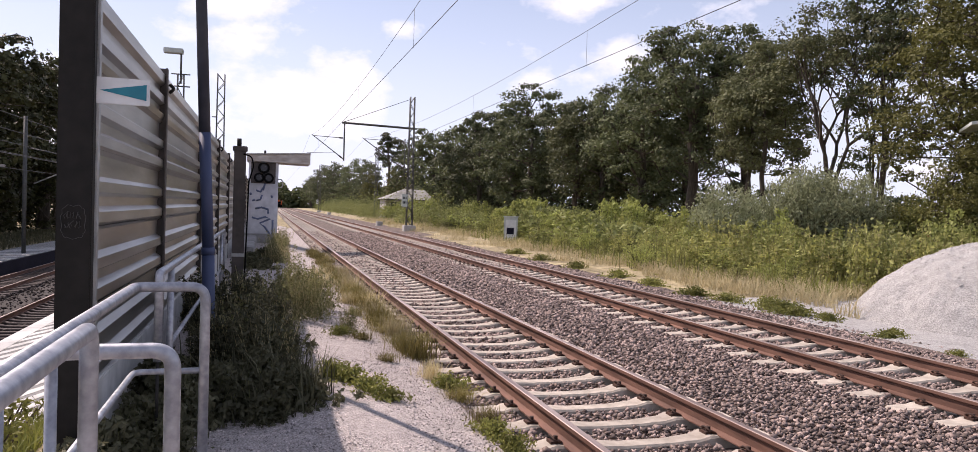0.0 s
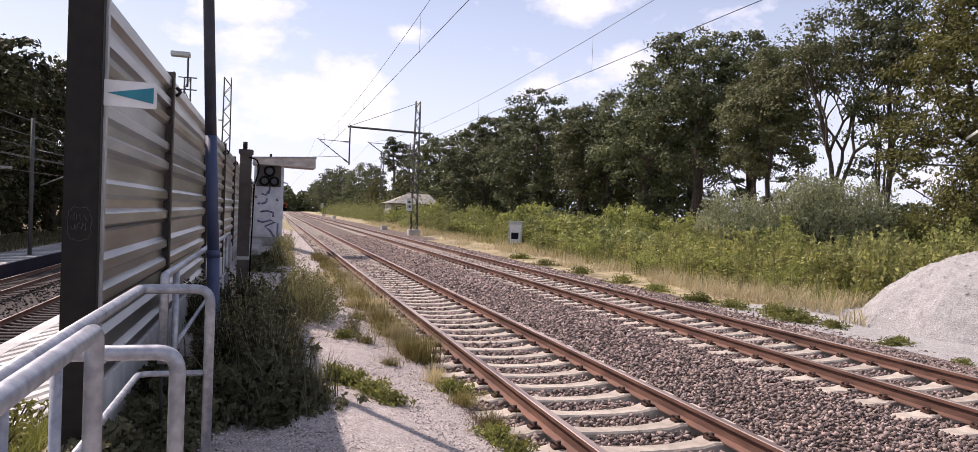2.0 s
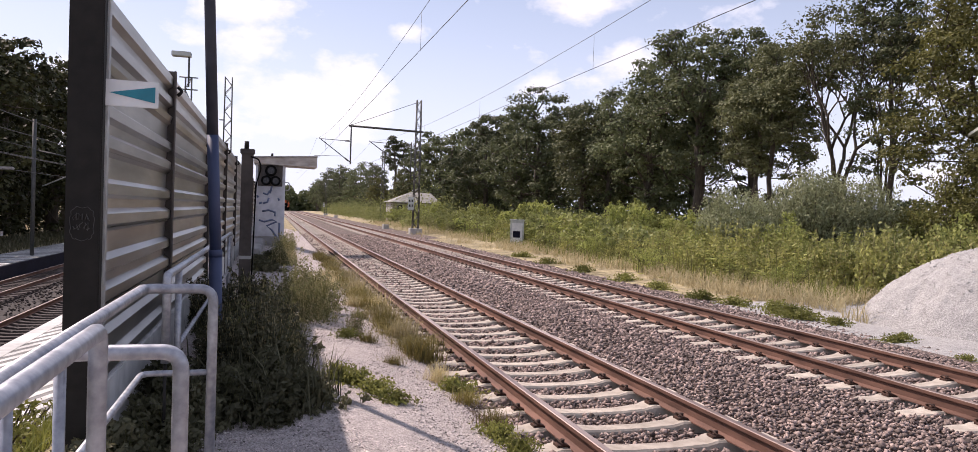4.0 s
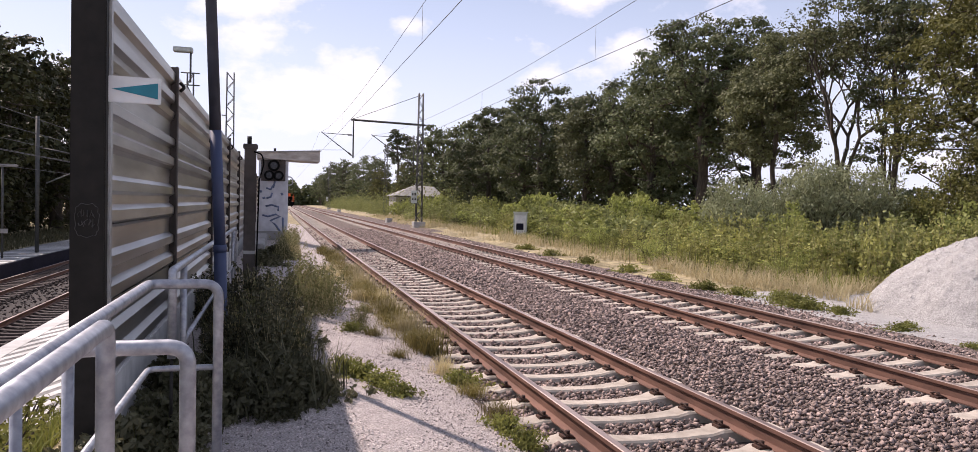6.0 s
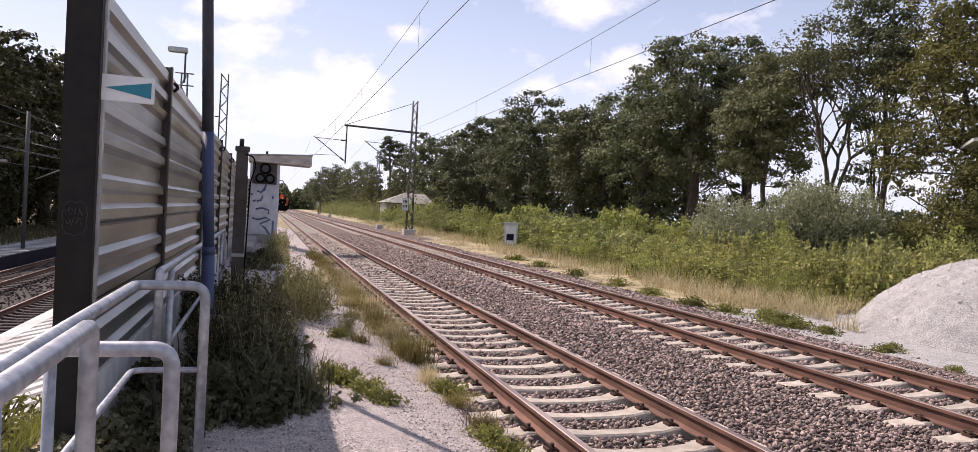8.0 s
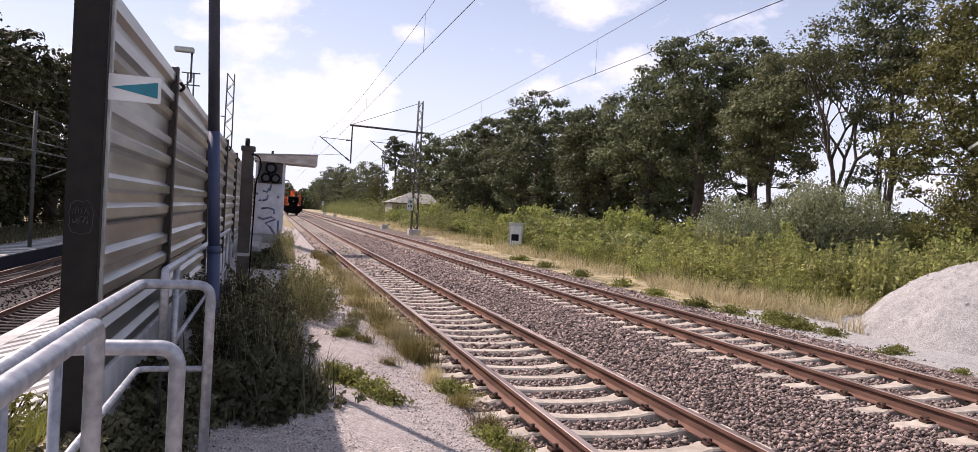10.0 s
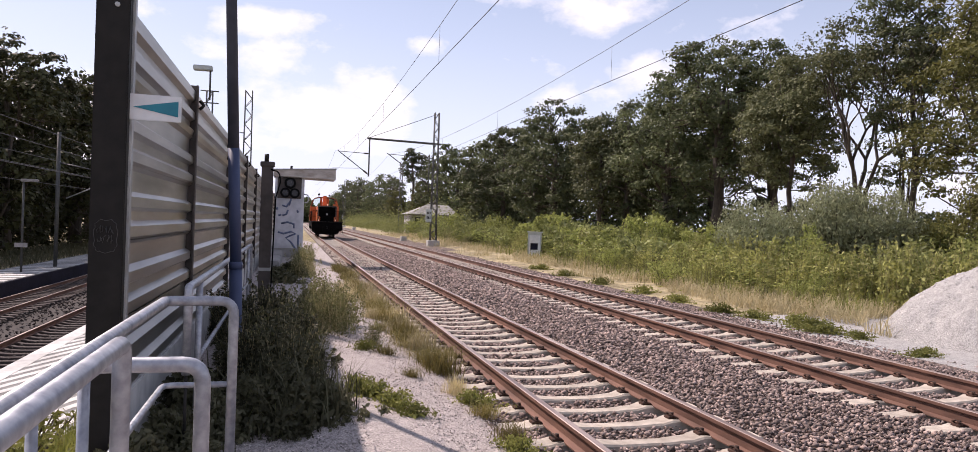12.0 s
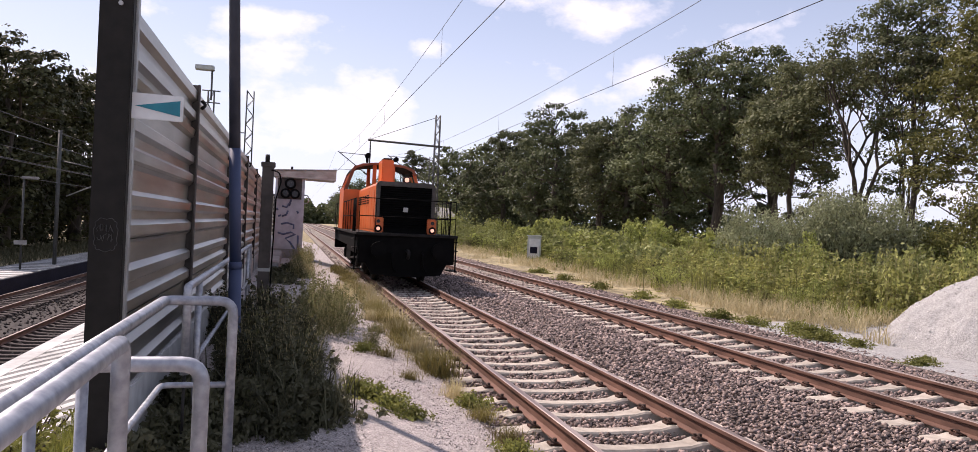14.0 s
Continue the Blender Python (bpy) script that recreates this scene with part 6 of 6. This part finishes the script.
def weed(label, material, seed, stems, spread, height, leaf, per_stem, dry=0.0):
    """Tall weeds: thin upright stems set with small leaves."""
    rng, rnd = np.random.default_rng(seed), random.Random(seed)
    w = thing("weed_clump", label, "weed", "walk-side weeds")
    bm, centres = bmesh.new(), []
    for i in range(stems):
        a, d = rnd.uniform(0, 2 * math.pi), abs(rnd.gauss(0, spread))
        p = Vector((d * math.cos(a), d * math.sin(a), -0.03))
        h = height * rnd.uniform(0.45, 1.1) * math.exp(-(d / (2.2 * spread)) ** 2)
        tip = p + Vector((rnd.gauss(0, 0.16) * h, rnd.gauss(0, 0.16) * h, h))
        midp = p.lerp(tip, 0.5) + Vector((rnd.gauss(0, 0.03), rnd.gauss(0, 0.03), 0))
        add_tube(bm, [p, midp, tip], 0.0045, 3, 0.002, caps=False)
        t = rng.uniform(0.05, 1.0, per_stem)[:, None]
        c = np.array(p) * (1 - t) + np.array(tip) * t + rng.normal(0, 0.05, (per_stem, 3)) * (1.25 - t)
        c[:, 2] = np.maximum(c[:, 2], 0.015)
        centres.append(c)
    tagged(part("stalk", bm, M_DRY if dry else M_WEED, w), kind="stuff")
    c = np.concatenate(centres)
    a = rng.uniform(0, 2 * math.pi, len(c))
    v, f = facing_leaves(rng, c, np.stack([np.cos(a), np.sin(a), np.full(len(c), 0.5)], 1), leaf, 2.1, 0.4)
    part("foliage", raw_mesh("foliage", v, f, material), None, w)
    return w


def build_weeds():
    # barrier-foot weeds take leaves darkened for the barrier's shade
    tall = weed("tall weeds at the foot of the barrier, its shade in their dark green", M_SHADE, 81, 60, 0.25, 1.05, 0.03, 58, 1)
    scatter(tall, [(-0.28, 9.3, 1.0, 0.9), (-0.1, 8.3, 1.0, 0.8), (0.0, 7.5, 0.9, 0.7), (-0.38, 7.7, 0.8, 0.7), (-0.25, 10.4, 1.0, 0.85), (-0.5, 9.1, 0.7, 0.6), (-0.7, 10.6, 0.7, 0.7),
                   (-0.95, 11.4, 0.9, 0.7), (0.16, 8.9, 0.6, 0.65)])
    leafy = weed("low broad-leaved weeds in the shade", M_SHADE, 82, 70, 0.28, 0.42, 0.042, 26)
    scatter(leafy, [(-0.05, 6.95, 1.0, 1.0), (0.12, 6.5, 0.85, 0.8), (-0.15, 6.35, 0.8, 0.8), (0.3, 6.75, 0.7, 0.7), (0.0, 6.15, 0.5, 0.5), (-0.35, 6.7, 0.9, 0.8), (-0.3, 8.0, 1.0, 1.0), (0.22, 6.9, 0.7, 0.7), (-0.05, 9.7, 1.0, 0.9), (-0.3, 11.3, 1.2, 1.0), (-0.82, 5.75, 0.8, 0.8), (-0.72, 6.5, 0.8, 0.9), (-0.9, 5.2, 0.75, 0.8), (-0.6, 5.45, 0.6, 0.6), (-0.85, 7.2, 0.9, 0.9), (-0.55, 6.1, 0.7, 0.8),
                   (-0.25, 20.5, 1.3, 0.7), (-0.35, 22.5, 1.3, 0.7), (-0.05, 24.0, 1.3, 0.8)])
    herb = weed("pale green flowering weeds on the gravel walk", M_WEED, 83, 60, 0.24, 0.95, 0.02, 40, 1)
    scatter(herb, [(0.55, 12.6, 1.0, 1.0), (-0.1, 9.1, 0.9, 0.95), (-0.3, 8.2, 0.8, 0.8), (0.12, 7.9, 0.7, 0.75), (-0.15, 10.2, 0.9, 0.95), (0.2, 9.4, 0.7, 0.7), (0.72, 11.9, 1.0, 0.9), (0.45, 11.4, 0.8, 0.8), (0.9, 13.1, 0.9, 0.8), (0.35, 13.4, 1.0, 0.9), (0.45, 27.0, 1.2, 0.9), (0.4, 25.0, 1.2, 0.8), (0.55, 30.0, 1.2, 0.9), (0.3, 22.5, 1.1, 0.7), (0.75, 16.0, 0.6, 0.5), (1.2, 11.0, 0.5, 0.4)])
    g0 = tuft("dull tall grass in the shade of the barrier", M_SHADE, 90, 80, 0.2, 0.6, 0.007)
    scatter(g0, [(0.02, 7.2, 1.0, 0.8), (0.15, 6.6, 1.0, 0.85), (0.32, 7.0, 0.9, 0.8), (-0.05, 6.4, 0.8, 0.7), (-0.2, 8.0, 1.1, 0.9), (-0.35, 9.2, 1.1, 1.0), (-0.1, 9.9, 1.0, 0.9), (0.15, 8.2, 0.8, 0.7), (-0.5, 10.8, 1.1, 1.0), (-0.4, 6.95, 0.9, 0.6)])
    g1 = tuft("green and straw grass tuft at the ballast edge", M_TUFT, 91, 250, 0.12, 0.38, 0.005, 0.85)
    rnd = random.Random(8)
    spots = [(1.93, 9.55, 1.0, 1.15), (1.86, 9.9, 0.8, 0.9), (2.0, 6.6, 0.6, 0.5), (1.95, 7.4, 0.6, 0.45), (1.5, 12.9, 0.6, 0.5), (1.3, 10.4, 0.6, 0.4), (1.45, 9.0, 0.5, 0.35)]
    spots += [(1.84 + rnd.gauss(0, 0.1), 10.6 + 0.42 * i + rnd.uniform(-0.2, 0.2), rnd.uniform(0.6, 1.3), rnd.uniform(0.35, 0.95)) for i in range(44)]
    scatter(g1, spots)
    g2 = tuft("straw-coloured dry grass tuft", M_DRY, 92, 300, 0.13, 0.4, 0.004)
    scatter(g2, [(1.85, 8.3, 0.6, 0.6), (1.95, 11.2, 1.0, 0.9), (1.9, 12.8, 1.0, 0.9), (1.95, 14.3, 1.0, 0.9), (1.92, 17.5, 1.2, 1.0), (1.5, 14.5, 0.7, 0.6), (1.3, 17.5, 0.8, 0.8), (1.35, 20.0, 0.9, 0.7), (0.5, 23.0, 1.2, 1.2), (0.3, 14.9, 0.8, 0.8), (1.98, 20.2, 1.2, 1.0)])
    g3 = weed("flat leafy green weed on the gravel", M_HERB, 93, 60, 0.13, 0.2, 0.02, 16)
    scatter(g3, [(0.82, 7.55, 1.1, 0.9), (1.02, 7.25, 1.1, 0.9), (0.65, 7.7, 1.0, 1.0), (1.16, 6.98, 0.8, 0.7), (1.95, 7.9, 1.0, 1.0), (1.92, 6.15, 0.9, 0.9), (2.0, 5.75, 0.9, 0.9), (1.0, 10.5, 0.8, 0.8), (10.9, 17.3, 1.8, 1.5), (11.15, 16.2, 1.6, 1.3), (11.0, 19.8, 1.8, 1.5), (11.3, 22.5, 2.0, 1.6),
                 (11.35, 14.4, 2.0, 1.5), (11.15, 13.7, 1.8, 1.3), (11.5, 15.0, 1.8, 1.6), (11.4, 13.0, 1.3, 1.0), (10.9, 10.9, 1.2, 0.9), (11.35, 11.2, 0.7, 0.8), (10.6, 9.2, 0.7, 0.7), (11.3, 26.0, 2.0, 1.6), (11.3, 30.0, 2.0, 1.6), (11.6, 34.0, 2.2, 1.6)])


build_weeds()
tall_herbs()


# ---- movement ----
def motions():
    """The locomotive rolls in along the near track at an even pace."""
    rows = []
    for i in range(29):
        t = 0.5 * i
        y = 21.6 + 25.9 * (14.0 - t)
        mid = y + 6.0
        turn = -math.degrees(math.atan2(bend(mid + 3) - bend(mid - 3), 6.0))
        tilt = math.degrees(math.atan2(dip(mid + 3) - dip(mid - 3), 6.0))
        rows.append((t, pose(AXIS_A + bend(y), y, RAIL_TOP + 0.005 + dip(y), tilt, 0, turn)))
    walk(LOCO, rows)


motions()
